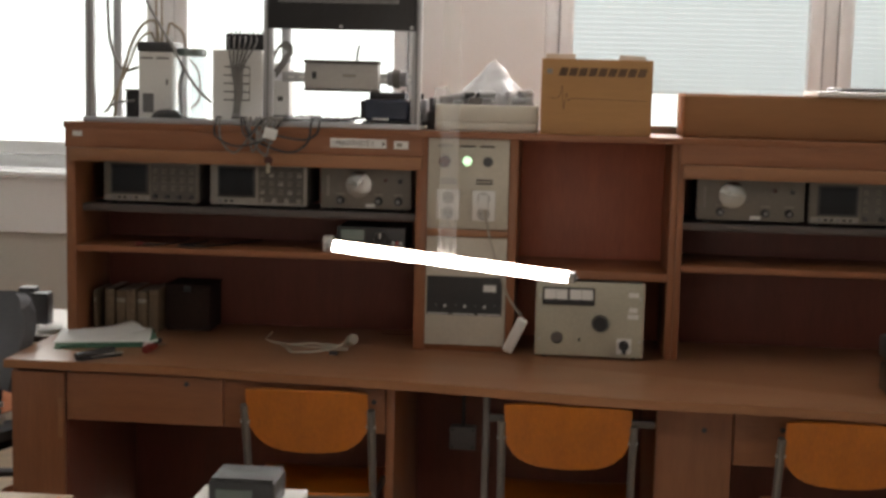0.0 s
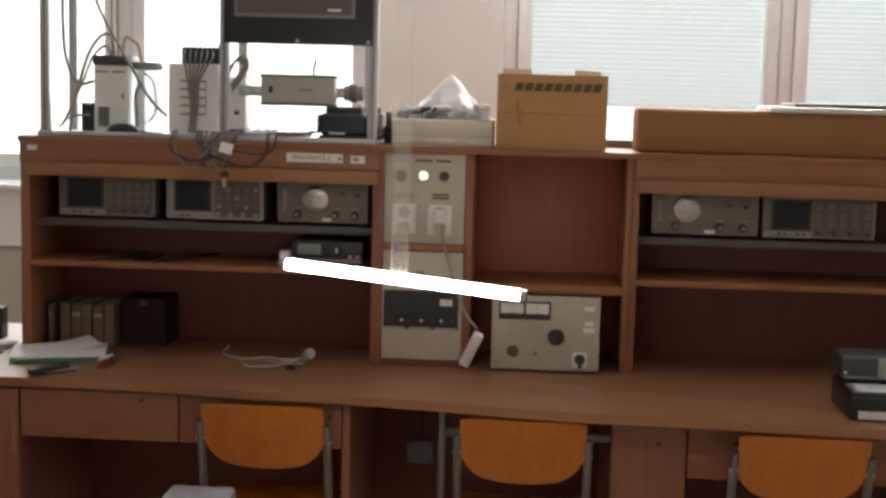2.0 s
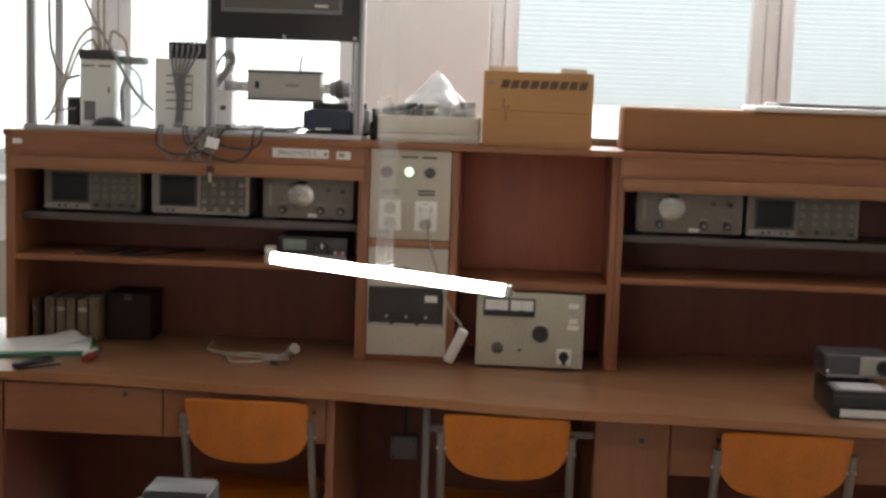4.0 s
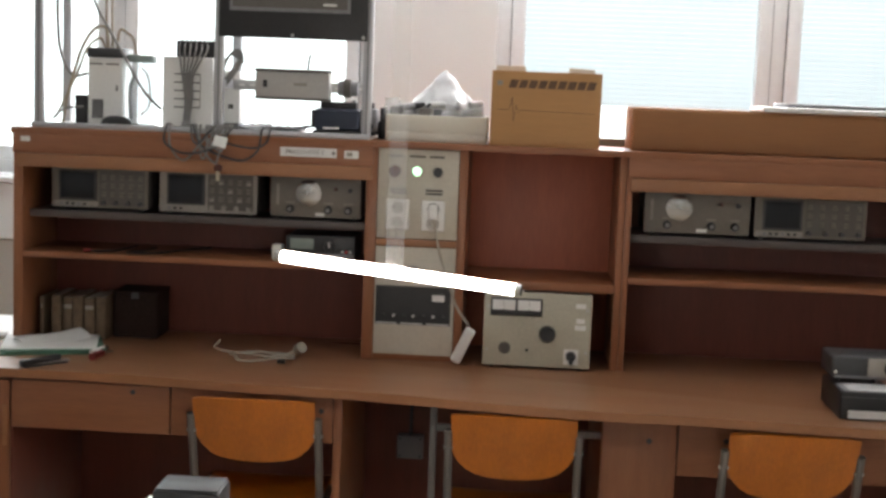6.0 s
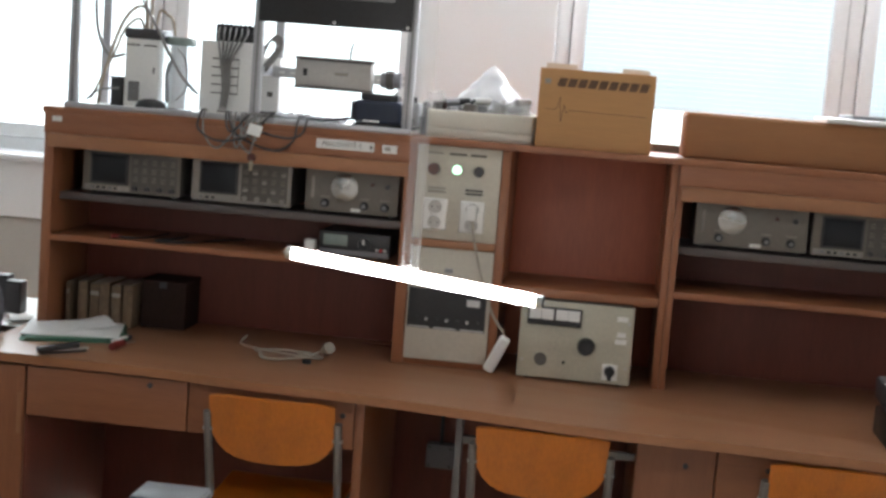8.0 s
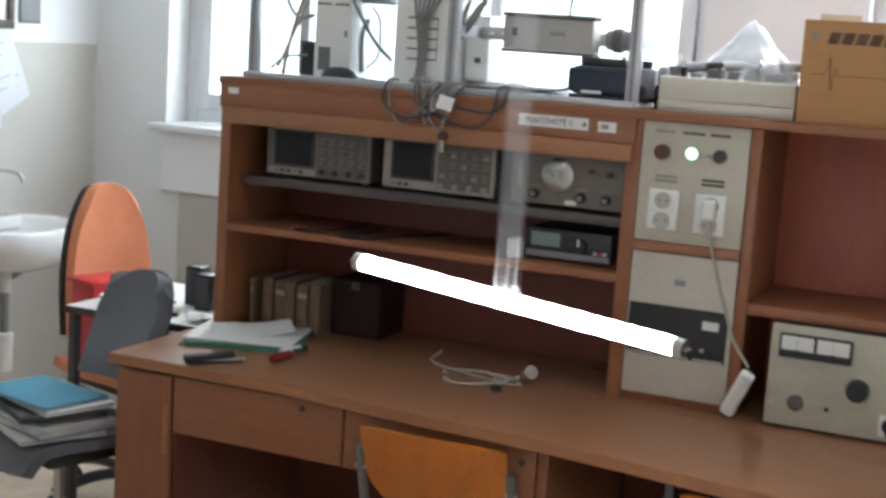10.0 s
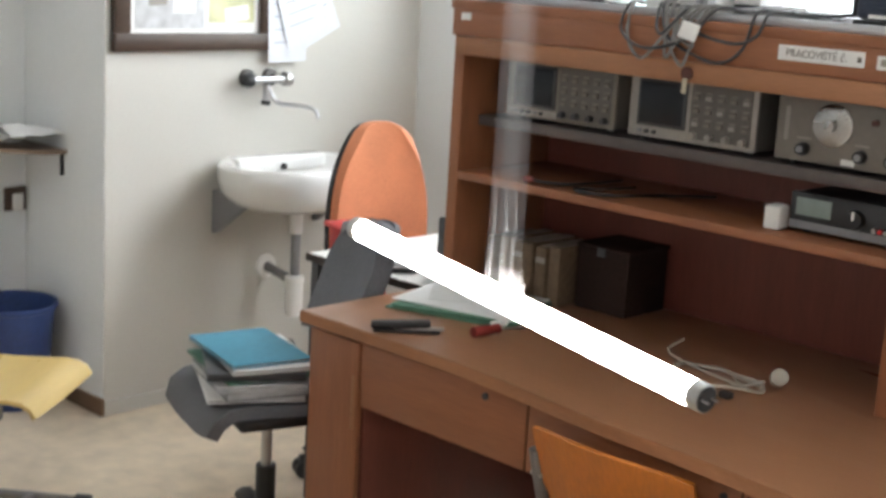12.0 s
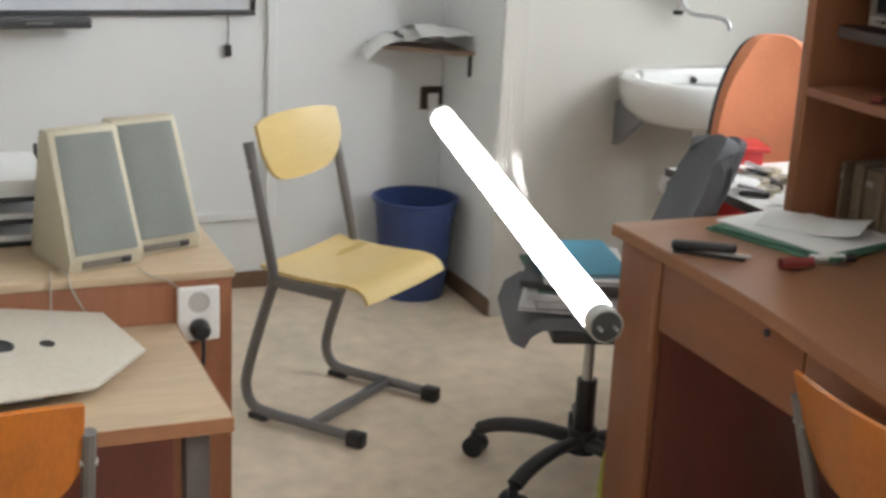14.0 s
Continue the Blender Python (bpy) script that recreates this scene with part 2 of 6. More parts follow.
def smooth_line(points, steps=6):
    """A Catmull-Rom line through the points."""
    p = [Vector(q) for q in points]
    p = [2 * p[0] - p[1]] + p + [2 * p[-1] - p[-2]]
    out = []
    for i in range(1, len(p) - 2):
        a, b, c, d = p[i - 1:i + 3]
        for k in range(steps):
            t = k / steps
            out.append(0.5 * (2 * b + (c - a) * t + (2 * a - 5 * b + 4 * c - d) * t * t + (3 * b - a - 3 * c + d) * t ** 3))
    return out + [p[-2]]


def sweep(bm, points, r, seg=8, steps=6, flat=1.0):
    """A round rod along a line; flat squeezes it."""
    line = smooth_line(points, steps) if steps > 1 else [Vector(q) for q in points]
    rings, up = [], Vector((0.31, 0.17, 0.93))
    for i, q in enumerate(line):
        t = (line[min(i + 1, len(line) - 1)] - line[max(i - 1, 0)]).normalized()
        s = t.cross(up)
        s = s.normalized() if s.length > 1e-4 else Vector((1, 0, 0))
        up = s.cross(t).normalized()
        rings.append([bm.verts.new(q + (s * math.cos(a) + up * math.sin(a) * flat) * r) for a in [2 * math.pi * k / seg for k in range(seg)]])
    for a, b in zip(rings, rings[1:]):
        for k in range(seg):
            bm.faces.new((a[k], a[(k + 1) % seg], b[(k + 1) % seg], b[k]))
    bm.faces.new(rings[0][::-1])
    bm.faces.new(rings[-1])
    return bm


def Sweep(points, r, seg=8, steps=6, flat=1.0):
    return sweep(bmesh.new(), points, r, seg, steps, flat)


def Lathe(profile, seg=32, sx=1.0, sy=1.0, caps=False):
    """Turns (radius, z) pairs about the z axis."""
    bm = bmesh.new()
    rings = []
    for r, z in profile:
        rings.append([bm.verts.new((r * math.cos(a) * sx, r * math.sin(a) * sy, z)) for a in [2 * math.pi * k / seg for k in range(seg)]])
    for a, b in zip(rings, rings[1:]):
        for k in range(seg):
            bm.faces.new((a[k], a[(k + 1) % seg], b[(k + 1) % seg], b[k]))
    if caps:
        bm.faces.new(rings[0][::-1])
        bm.faces.new(rings[-1])
    return bm


def Slab(outline, z0, z1, bev=0.0):
    """An outline of (x, y), counter-clockwise, raised from z0 to z1."""
    bm = bmesh.new()
    lo = [bm.verts.new((x, y, z0)) for x, y in outline]
    hi = [bm.verts.new((x, y, z1)) for x, y in outline]
    n = len(outline)
    bm.faces.new(lo[::-1])
    top = bm.faces.new(hi)
    for i in range(n):
        bm.faces.new((lo[i], lo[(i + 1) % n], hi[(i + 1) % n], hi[i]))
    if bev:
        bmesh.ops.bevel(bm, geom=list(top.edges), offset=bev, segments=2, affect="EDGES", profile=0.5)
    return bm


def Sheet(rows, thick):
    """A bent board: a grid of points, given thickness along its normals."""
    bm = bmesh.new()
    g = [[bm.verts.new(p) for p in r] for r in rows]
    for a, b in zip(g, g[1:]):
        for k in range(len(a) - 1):
            bm.faces.new((a[k], a[k + 1], b[k + 1], b[k]))
    bmesh.ops.recalc_face_normals(bm, faces=bm.faces)
    bmesh.ops.solidify(bm, geom=list(bm.faces), thickness=thick)
    return bm


def turned(bm, m):
    bmesh.ops.transform(bm, matrix=m, verts=list(bm.verts))
    return bm


def thing(name, place, label, category, group="", kind="", turn=0.0):
    ob = new(name)
    ob.empty_display_size = 0.05
    ob.matrix_world = pose(*place, 0, 0, turn)
    return tagged(ob, label, category, group, kind)


def part(name, bm, mat, parent=None, label="", smooth=True, world=True):
    """One mesh under a thing or a part. world: the mesh was given in the room's coordinates."""
    if world and parent is not None:
        top = parent
        shift = Vector((0, 0, 0))
        while top is not None:
            shift += top.matrix_basis.translation
            top = top.parent
        bmesh.ops.translate(bm, vec=-shift, verts=list(bm.verts))
    bmesh.ops.recalc_face_normals(bm, faces=list(bm.faces))
    me = bpy.data.meshes.new(name)
    bm.to_mesh(me)
    bm.free()
    me.materials.append(mat)
    if smooth and len(me.polygons) > 12:
        for p in me.polygons:
            p.use_smooth = True
        me.set_sharp_from_angle(angle=radians(35))
    ob = new(name, me)
    ob.parent = parent
    return tagged(ob, label)


def solo(name, bm, mat, label, category, group="", kind=""):
    return tagged(part(name, bm, mat), label, category, group, kind)


def structure(name, bm, mat, label, category=""):
    return tagged(part(name, bm, mat, smooth=False), label, category or name.split("_")[0], "", "structure")


# ---------------------------------------------------------------- the room
SX, WX, PY, NY = -1.495, -2.0, -0.05, 1.36      # sink wall, board wall, pillar's side, window wall
EX, BY, H = 6.2, -6.4, 3.2                       # far end, back wall, ceiling
structure("floor", Box(WX - 0.2, BY - 0.2, -0.1, EX + 0.2, NY + 0.3, 0), FLOOR, "beige mottled sheet vinyl floor", "floor")
structure("ceiling", Box(WX - 0.2, BY - 0.2, H, EX + 0.2, NY + 0.3, H + 0.1), CEIL, "plain white painted ceiling", "ceiling")
structure("wall_west", Box(WX - 0.15, BY, 0, WX, PY, H), WALL, "white painted wall behind the whiteboard", "wall")
structure("wall_pillar", Box(WX - 0.15, PY, 0, SX, NY + 0.3, H), WALL, "white painted projecting wall that carries the sink", "wall")
structure("wall_paint", Box(SX, PY + 0.002, 0.05, SX + 0.003, NY - 0.005, 1.507), WALL_OIL, "cream oil-painted dado round the sink", "wall")
structure("wall_south", Box(WX - 0.15, BY - 0.15, 0, EX + 0.15, BY, H), WALL, "plain white painted wall", "wall")
structure("wall_east", Box(EX, BY, 0, EX + 0.15, NY + 0.3, H), WALL, "plain white painted wall", "wall")
bm = bmesh.new()
SILL = 1.19
HEAD = 3.0
OPEN = [(-1.14, 1.04), (1.573, 3.42), (4.05, 5.95)]
edge = SX
for a, b in OPEN:
    box(bm, edge, NY, 0, a, NY + 0.3, H)
    box(bm, a, NY, 0, b, NY + 0.3, SILL)
    box(bm, a, NY, HEAD, b, NY + 0.3, H)
    edge = b
box(bm, edge, NY, 0, EX, NY + 0.3, H)
structure("wall_north", bm, WALL, "white window wall with deep openings", "wall")
structure("baseboard", Box(WX, PY - 0.012, 0, SX + 0.012, PY, 0.06, 0.003), BASEBOARD, "brown baseboard on the pillar's side", "baseboard")
structure("baseboard", Box(SX + 0.003, PY, 0, SX + 0.014, NY - 0.01, 0.05, 0.003), WALL_OIL, "cream baseboard under the sink", "baseboard")
structure("baseboard", Box(WX, BY, 0, WX + 0.012, PY - 0.012, 0.06, 0.003), BASEBOARD, "brown baseboard under the whiteboard", "baseboard")
structure("trim", Box(WX, -0.705, 0.25, WX + 0.022, -0.672, H, 0.004), WALL, "white vertical cable duct on the wall", "trim")
structure("trim", Box(WX, -2.6, 0.255, WX + 0.022, -0.706, 0.285, 0.004), WALL, "white horizontal cable duct on the wall", "trim")

# parapet casing and sills below the windows
structure("trim", Box(-1.13, NY - 0.045, 0.94, 1.04, NY, SILL - 0.005, 0.006), WALL, "white casing board under the window sill", "trim")
structure("trim", Box(-1.05, NY - 0.02, 0.05, 1.04, NY, 0.936, 0.006), WALL_OIL, "cream casing of the radiator niche", "trim")


def window(index, x0, x1, splits):
    """A white casement window with sill, frame, sashes and panes."""
    w = thing("window_%d" % index, (x0, NY, SILL), "white painted casement window, bright overcast daylight outside", "window", "", "structure")
    part("window_sill", Box(x0 - 0.03, NY - 0.085, SILL - 0.003, x1 + 0.03, NY + 0.14, SILL + 0.024, 0.006), FRAMEWHITE, w)
    y0, y1 = NY + 0.14, NY + 0.21
    bm = bmesh.new()
    box(bm, x0, y0, SILL + 0.025, x0 + 0.06, y1, HEAD, 0.006)
    box(bm, x1 - 0.06, y0, SILL + 0.025, x1, y1, HEAD, 0.006)
    box(bm, x0 + 0.061, y0, HEAD - 0.06, x1 - 0.061, y1, HEAD, 0.006)
    box(bm, x0 + 0.061, y0, SILL + 0.025, x1 - 0.061, y1, SILL + 0.085, 0.006)
    for s in splits:
        box(bm, s - 0.03, y0 - 0.002, SILL + 0.086, s + 0.03, y1, HEAD - 0.061, 0.006)
    part("window_frame", bm, FRAMEWHITE, w)
    ends = [x0 + 0.06] + [q for s in splits for q in (s - 0.03, s + 0.03)] + [x1 - 0.06]
    for a, b in zip(ends[::2], ends[1::2]):
        bm = bmesh.new()
        lo, hi, t = SILL + 0.088, HEAD - 0.063, 0.06
        a, b = a + 0.002, b - 0.002
        ya, yb = y0 - 0.018, y1 - 0.02
        box(bm, a, ya, lo, a + t, yb, hi, 0.008)
        box(bm, b - t, ya, lo, b, yb, hi, 0.008)
        box(bm, a + t, ya + 0.002, lo, b - t, yb, lo + t, 0.006)
        box(bm, a + t, ya + 0.002, hi - t, b - t, yb, hi, 0.006)
        s = part("sash", bm, FRAMEWHITE, w)
        for x in (a - 0.003, b - 0.001):
            part("gasket", Box(x, y0 - 0.0045, lo, x + 0.004, y0 - 0.0022, hi), DARKGREY, s, "dark rubber gasket", smooth=False)
        pane = part("pane", Box(a + t - 0.005, y1 - 0.045, lo + t - 0.005, b - t + 0.005, y1 - 0.039, hi - t + 0.005), CLEAR, s, smooth=False)
        pane.visible_shadow = False
    return w


window(1, -1.14, 1.04, [-0.09])
window(2, 1.573, 3.42, [2.78])
# out of view; added to go with the fill lamp at the far end
window(3, 4.05, 5.95, [5.0])


def blind(x0, x1, z0, z1):
    """A lowered blind of narrow slats, turned half shut, outside the panes."""
    b = thing("window_blind", ((x0 + x1) / 2, NY + 0.245, z1), "pale grey horizontal slat blind, slats turned half shut", "blind", "window blinds")
    part("head_rail", Box(x0, NY + 0.228, z1, x1, NY + 0.262, z1 + 0.035, 0.004), SLAT, b)
    n = int((z1 - z0) / 0.022)
    one = None
    for i in range(n):
        z = z1 - 0.022 * (i + 1)
        if one is None:
            bm = turned(Box(x0 + 0.003, -0.012, -0.0006, x1 - 0.003, 0.012, 0.0006), pose(0, 0, 0, 60, 0, 0))
            bmesh.ops.translate(bm, vec=(0, NY + 0.245, z), verts=list(bm.verts))
            one = part("slat", bm, SLAT, b, smooth=False)
            base = z
        else:
            s = new("slat", one.data)
            s.parent = b
            s.location = (0, 0, z - base)
    for x in (x0 + 0.15, x1 - 0.15):
        part("ladder_cord", Cyl((x, NY + 0.2315, z0), (x, NY + 0.2315, z1), 0.001, seg=6), SLAT, b)


# bright overcast sky seen through the panes
SKYGLOW = material("overcast_sky", (0.92, 0.98, 1.0), 1.0, grain=0.6, vary=0.02, blotch=0.2, bump=0, emit=2.15)
SKYGLOW.node_tree.links.remove(SKYGLOW.node_tree.nodes["Principled BSDF"].inputs["Base Color"].links[0])
SKYGLOW.node_tree.nodes["Principled BSDF"].inputs["Base Color"].default_value = (0, 0, 0, 1)
structure("backdrop", Box(-14, 9.0, -1, 20, 9.05, 12), SKYGLOW, "bright white overcast sky", "sky")

blind(2.84, 3.36, 1.3, 2.9)
blind(1.64, 2.72, 1.62, 2.9)

# ---------------------------------------------------------------- the bench
DZ = 0.75          # worktop
TOPZ = 1.483       # top of the shelving
BACK = 0.36
RIGHT = 3.45


def ease(a, b, t):
    t = min(1.0, max(0.0, t))
    return a + (b - a) * t * t * (3 - 2 * t)


def desk_front(x):
    """The worktop's front edge swings out in a wave towards the middle of the bench."""
    return ease(-0.42, -0.475, (x - 0.4) / 0.6) + ease(0, -0.13, (x - 0.95) / 1.1) + ease(0, -0.05, (x - 2.1) / 0.8)


xs = [-0.05 + i * (RIGHT + 0.05) / 44 for i in range(45)]
outline = [(x, desk_front(x)) for x in xs] + [(RIGHT, BACK), (-0.05, BACK)]
top = thing("worktop", (0, 0, DZ), "brown laminate worktop with a wavy front edge", "worktop")
part("board", Slab(outline, DZ - 0.028, DZ, 0.002), WORKTOP, top)
rows = [[(x, desk_front(x) - 0.0025, z) for x in xs] for z in (DZ - 0.027, DZ - 0.003)]
part("edge_band", Sheet(rows, 0.002), EDGE, top)


def front(name, x0, x1, z0, z1, parent, mat=WOOD, y=-0.4, lock=None):
    p = part(name, Box(x0, y, z0, x1, y + 0.018, z1, 0.002), mat, parent)
    if lock:
        part("lock", Cyl((lock[0], y - 0.004, lock[1]), (lock[0], y + 0.004, lock[1]), 0.008, seg=16), DARKGREY, p, "small dark cylinder lock")
    return p


UZ = DZ - 0.0285
# end cabinet
c = thing("end_cabinet", (0.055, -0.39, 0), "narrow brown laminate end cabinet carrying the worktop", "cabinet", "bench cabinets")
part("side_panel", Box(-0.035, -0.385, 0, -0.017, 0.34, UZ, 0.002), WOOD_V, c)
part("side_panel", Box(0.125, -0.381, 0, 0.143, 0.34, UZ, 0.002), WOOD_SHADED, c)
d = part("door", Box(-0.033, -0.402, 0.06, 0.138, -0.386, UZ - 0.012, 0.002), WOOD_V, c)
part("hinge_plate", Box(0.118, -0.4045, 0.50, 0.132, -0.4015, 0.63, 0.001), EDGE, d)
part("plinth", Box(-0.016, -0.36, 0.001, 0.124, -0.345, 0.06), WOOD_BACK_LIT, c)


def drawer_unit(x0, x1, z0, locks):
    u = thing("drawer_unit", ((x0 + x1) / 2, -0.39, z0), "brown laminate drawer unit under the worktop", "drawer", "bench drawers")
    part("carcass", Box(x0 + 0.004, -0.38, z0 + 0.012, x1 - 0.004, 0.1, UZ, 0.002), WOOD_BACK_LIT, u)
    front("drawer_front", x0, x1, z0, UZ - 0.010, u, WOOD, -0.4, locks)
    return u


drawer_unit(0.146, 0.645, 0.56, (0.53, 0.69))
drawer_unit(0.651, 1.155, 0.56, (1.12, 0.66))
drawer_unit(2.216, 2.72, 0.515, (2.36, 0.63))
drawer_unit(2.726, 3.23, 0.515, (3.1, 0.63))
p = thing("partition_board", (1.17, -0.03, 0), "upright brown laminate partition under the bench", "panel", "bench partitions")
part("board", Box(1.158, -0.398, 0, 1.184, 0.30, UZ, 0.002), WOOD_V, p)
p = thing("partition_board", (3.3, -0.03, 0), "upright brown laminate partition under the bench", "panel", "bench partitions")
part("board", Box(3.236, -0.398, 0, 3.262, 0.30, UZ, 0.002), WOOD_V, p)
c = thing("cupboard", (2.1, -0.39, 0), "brown laminate cupboard with a lock under the worktop", "cabinet", "bench cabinets")
part("side_panel", Box(1.983, -0.38, 0, 2.001, 0.30, UZ, 0.002), WOOD_V, c)
part("side_panel", Box(2.194, -0.38, 0, 2.212, 0.30, UZ, 0.002), WOOD_V, c)
d = part("door", Box(1.985, -0.4, 0.06, 2.211, -0.382, UZ - 0.01, 0.002), WOOD_V, c)
part("lock", Cyl((2.127, -0.404, 0.619), (2.127, -0.396, 0.619), 0.008, seg=16), DARKGREY, d, "small dark cylinder lock")
part("plinth", Box(2.002, -0.35, 0.001, 2.193, -0.335, 0.06), WOOD_BACK_LIT, c)
p = thing("modesty_board", (1.5, 0.3, 0), "brown modesty boards behind the kneeholes, shade put into their colour", "panel")
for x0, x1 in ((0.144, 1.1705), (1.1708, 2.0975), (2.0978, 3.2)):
    part("board", Box(x0, 0.302, 0.08, x1, 0.318, UZ, 0.002), WOOD_SHADED, p)
j = thing("junction_box", (1.35, 0.302, 0.386), "grey junction box fixed to the board behind the kneehole", "junction box")
part("base", Box(1.305, 0.262, 0.346, 1.395, 0.3025, 0.426, 0.004), MIDGREY, j)
part("lid", Box(1.303, 0.252, 0.344, 1.397, 0.2615, 0.428, 0.004), MIDGREY, j)
part("cable_entry", Cyl((1.35, 0.28, 0.426), (1.35, 0.28, 0.70), 0.006, seg=10), DARKGREY, j)
for x in (1.314, 1.386):
    for z in (0.355, 0.417):
        part("screw", Cyl((x, 0.2495, z), (x, 0.2525, z), 0.004, seg=8), DARKGREY, j)
lf = thing("bench_trestle", (1.465, -0.36, 0), "grey steel trestle with a cross bar under the worktop", "trestle")
part("post", Box(1.455, -0.372, 0, 1.476, -0.350, UZ, 0.002), TUBESTEEL, lf)
part("cross_bar", Box(1.4765, -0.370, 0.608, 1.9825, -0.352, 0.630, 0.002), TUBESTEEL, lf)
part("foot_plate", Box(1.440, -0.385, 0.0003, 1.454, -0.335, 0.012, 0.002), TUBESTEEL, lf)


def shelf_unit(x0, x1, label, posts):
    """One shelving bay on the worktop: sides, rail with lip, grey upper shelf, lower shelf."""
    u = thing("shelf_unit", ((x0 + x1) / 2, 0.18, DZ), label, "shelf", "shelving bays")
    a, b = posts
    part("side_panel", Box(x0, 0, DZ + 0.0005, x0 + a, BACK - 0.013, TOPZ - 0.022, 0.002), WOOD_V, u)
    part("side_panel", Box(x1 - b, 0, DZ + 0.0005, x1, BACK - 0.013, TOPZ - 0.022, 0.002), WOOD_V, u)
    i0, i1 = x0 + a + 0.001, x1 - b - 0.001
    part("rail", Box(x0 + 0.002, -0.014, 1.397, x1 - b * 0.4, -0.001, TOPZ - 0.021, 0.002), WOOD, u)
    part("rail_lip", Box(x0 + a * 0.6, -0.020, 1.352, x1 - b * 0.5, 0.016, 1.396, 0.003), EDGE, u)
    part("upper_shelf", Box(i0, 0.065, 1.176, i1, BACK - 0.014, 1.201, 0.002), GREYSHELF, u, "dark grey upper shelf")
    part("lower_shelf", Box(i0, 0.001, 1.044, i1, BACK - 0.014, 1.064, 0.002), WOOD, u)
    # back board takes the darkened laminate, so the bay looks deep in shade
    part("back_board", Box(x0, BACK - 0.012, DZ - 0.0005, x1, BACK, TOPZ - 0.022, 0.001), WOOD_SHADED, u)
    return u


def plate(name, x0, x1, z0, z1, mat, y, parent, thick=0.002, bev=0.0, label=""):
    """A thin plate on an upright front that faces the room."""
    return part(name, Box(x0, y - thick, z0, x1, y, z1, bev), mat, parent, label, smooth=False)


left = shelf_unit(0.0, 1.229, "brown laminate shelving bay with instruments on a grey shelf", (0.032, 0.037))
tag = plate("label_sticker", 0.905, 1.092, 1.421, 1.451, PAPER, -0.0142, left, 0.0015, label="white printed workplace label")
text = bpy.data.curves.new("lettering", "FONT")
text.body = "PRACOVIŠTĚ č."
text.size, text.align_x, text.align_y, text.extrude = 0.021, "CENTER", "CENTER", 0.0003
word = new("lettering", text)
word.matrix_world = pose(0, 0, 0)
dg = bpy.context.evaluated_depsgraph_get()
mesh = bpy.data.meshes.new_from_object(word.evaluated_get(dg))
bpy.data.objects.remove(word)
bm = bmesh.new()
bm.from_mesh(mesh)
turned(bm, pose(0.99, -0.0164, 1.4355, 90, 0, 0) @ Matrix.Diagonal((0.92, 1, 1, 1)))
part("lettering", bm, INK, tag, "dark printed capitals", smooth=False)
plate("number_bar", 1.078, 1.086, 1.43, 1.441, INK, -0.0158, tag, 0.0006)
tag = plate("paper_tag", 1.118, 1.165, 1.421, 1.447, PAPER, -0.0142, left, 0.0015)
plate("print_bar", 1.126, 1.145, 1.428, 1.441, INK_SOFT, -0.0158, tag, 0.0006)
plate("paper_tag", 0.03, 0.062, 1.435, 1.452, PAPER, -0.0142, left, 0.0015)
key = part("keyhole", Cyl((0.70, -0.028, 1.372), (0.70, -0.020, 1.372), 0.014, seg=16), REDLAMP, left, "dark red lock rosette")
part("key", Box(0.695, -0.034, 1.330, 0.706, -0.028, 1.362, 0.002), IVORY, key, "hanging pale key tag")

right = shelf_unit(2.0495, 3.40, "brown laminate shelving bay with instruments, beside an open bay", (0.020, 0.05))

# control column
col = thing("control_column", (1.37, 0.18, DZ), "beige enamelled power supply column with sockets, set into the bench", "control panel")
part("housing", Box(1.2295, 0.012, DZ + 0.0005, 1.4995, BACK, TOPZ - 0.022, 0.002), WOOD_V, col)
upper = part("upper_panel", Box(1.231, -0.003, 1.163, 1.498, 0.011, 1.460, 0.003), BEIGE, col, "beige enamelled switch panel")
part("cross_strip", Box(1.231, -0.008, 1.137, 1.498, 0.011, 1.161, 0.003), EDGE, col)
lower = part("lower_panel", Box(1.231, -0.003, 0.772, 1.498, 0.011, 1.135, 0.003), BEIGE, col, "beige enamelled lower panel")
for i, (x, w) in enumerate(((1.287, 0.05), (1.36, 0.055), (1.425, 0.05))):
    plate("caption_bar", x - w / 2, x + w / 2, 1.433, 1.440, INK_SOFT if i == 0 else INK, -0.0032, upper, 0.0008)
for x in (1.300, 1.418):
    for z in (1.322, 1.311):
        plate("caption_bar", x - 0.028, x + 0.028, z, z + 0.007, INK_SOFT if x < 1.35 else INK, -0.0032, upper, 0.0008)
b = part("push_button", Cyl((1.287, -0.022, 1.386), (1.287, -0.003, 1.386), 0.019, seg=24), REDLAMP, upper, "dark red mushroom button")
lampo = part("pilot_lamp", Cyl((1.36, -0.012, 1.388), (1.36, -0.003, 1.388), 0.017, seg=24), MIDGREY, upper)
part("lens", turned(Lathe([(0.0152, 0), (0.0135, 0.006), (0.008, 0.0095), (0.0005, 0.0105)], 24), pose(1.36, -0.0122, 1.388, 90, 0, 0)), GREENGLOW, lampo, "lit green pilot lens")
part("push_button", Cyl((1.429, -0.016, 1.387), (1.429, -0.003, 1.387), 0.016, seg=24), BLACK, upper, "black push button")


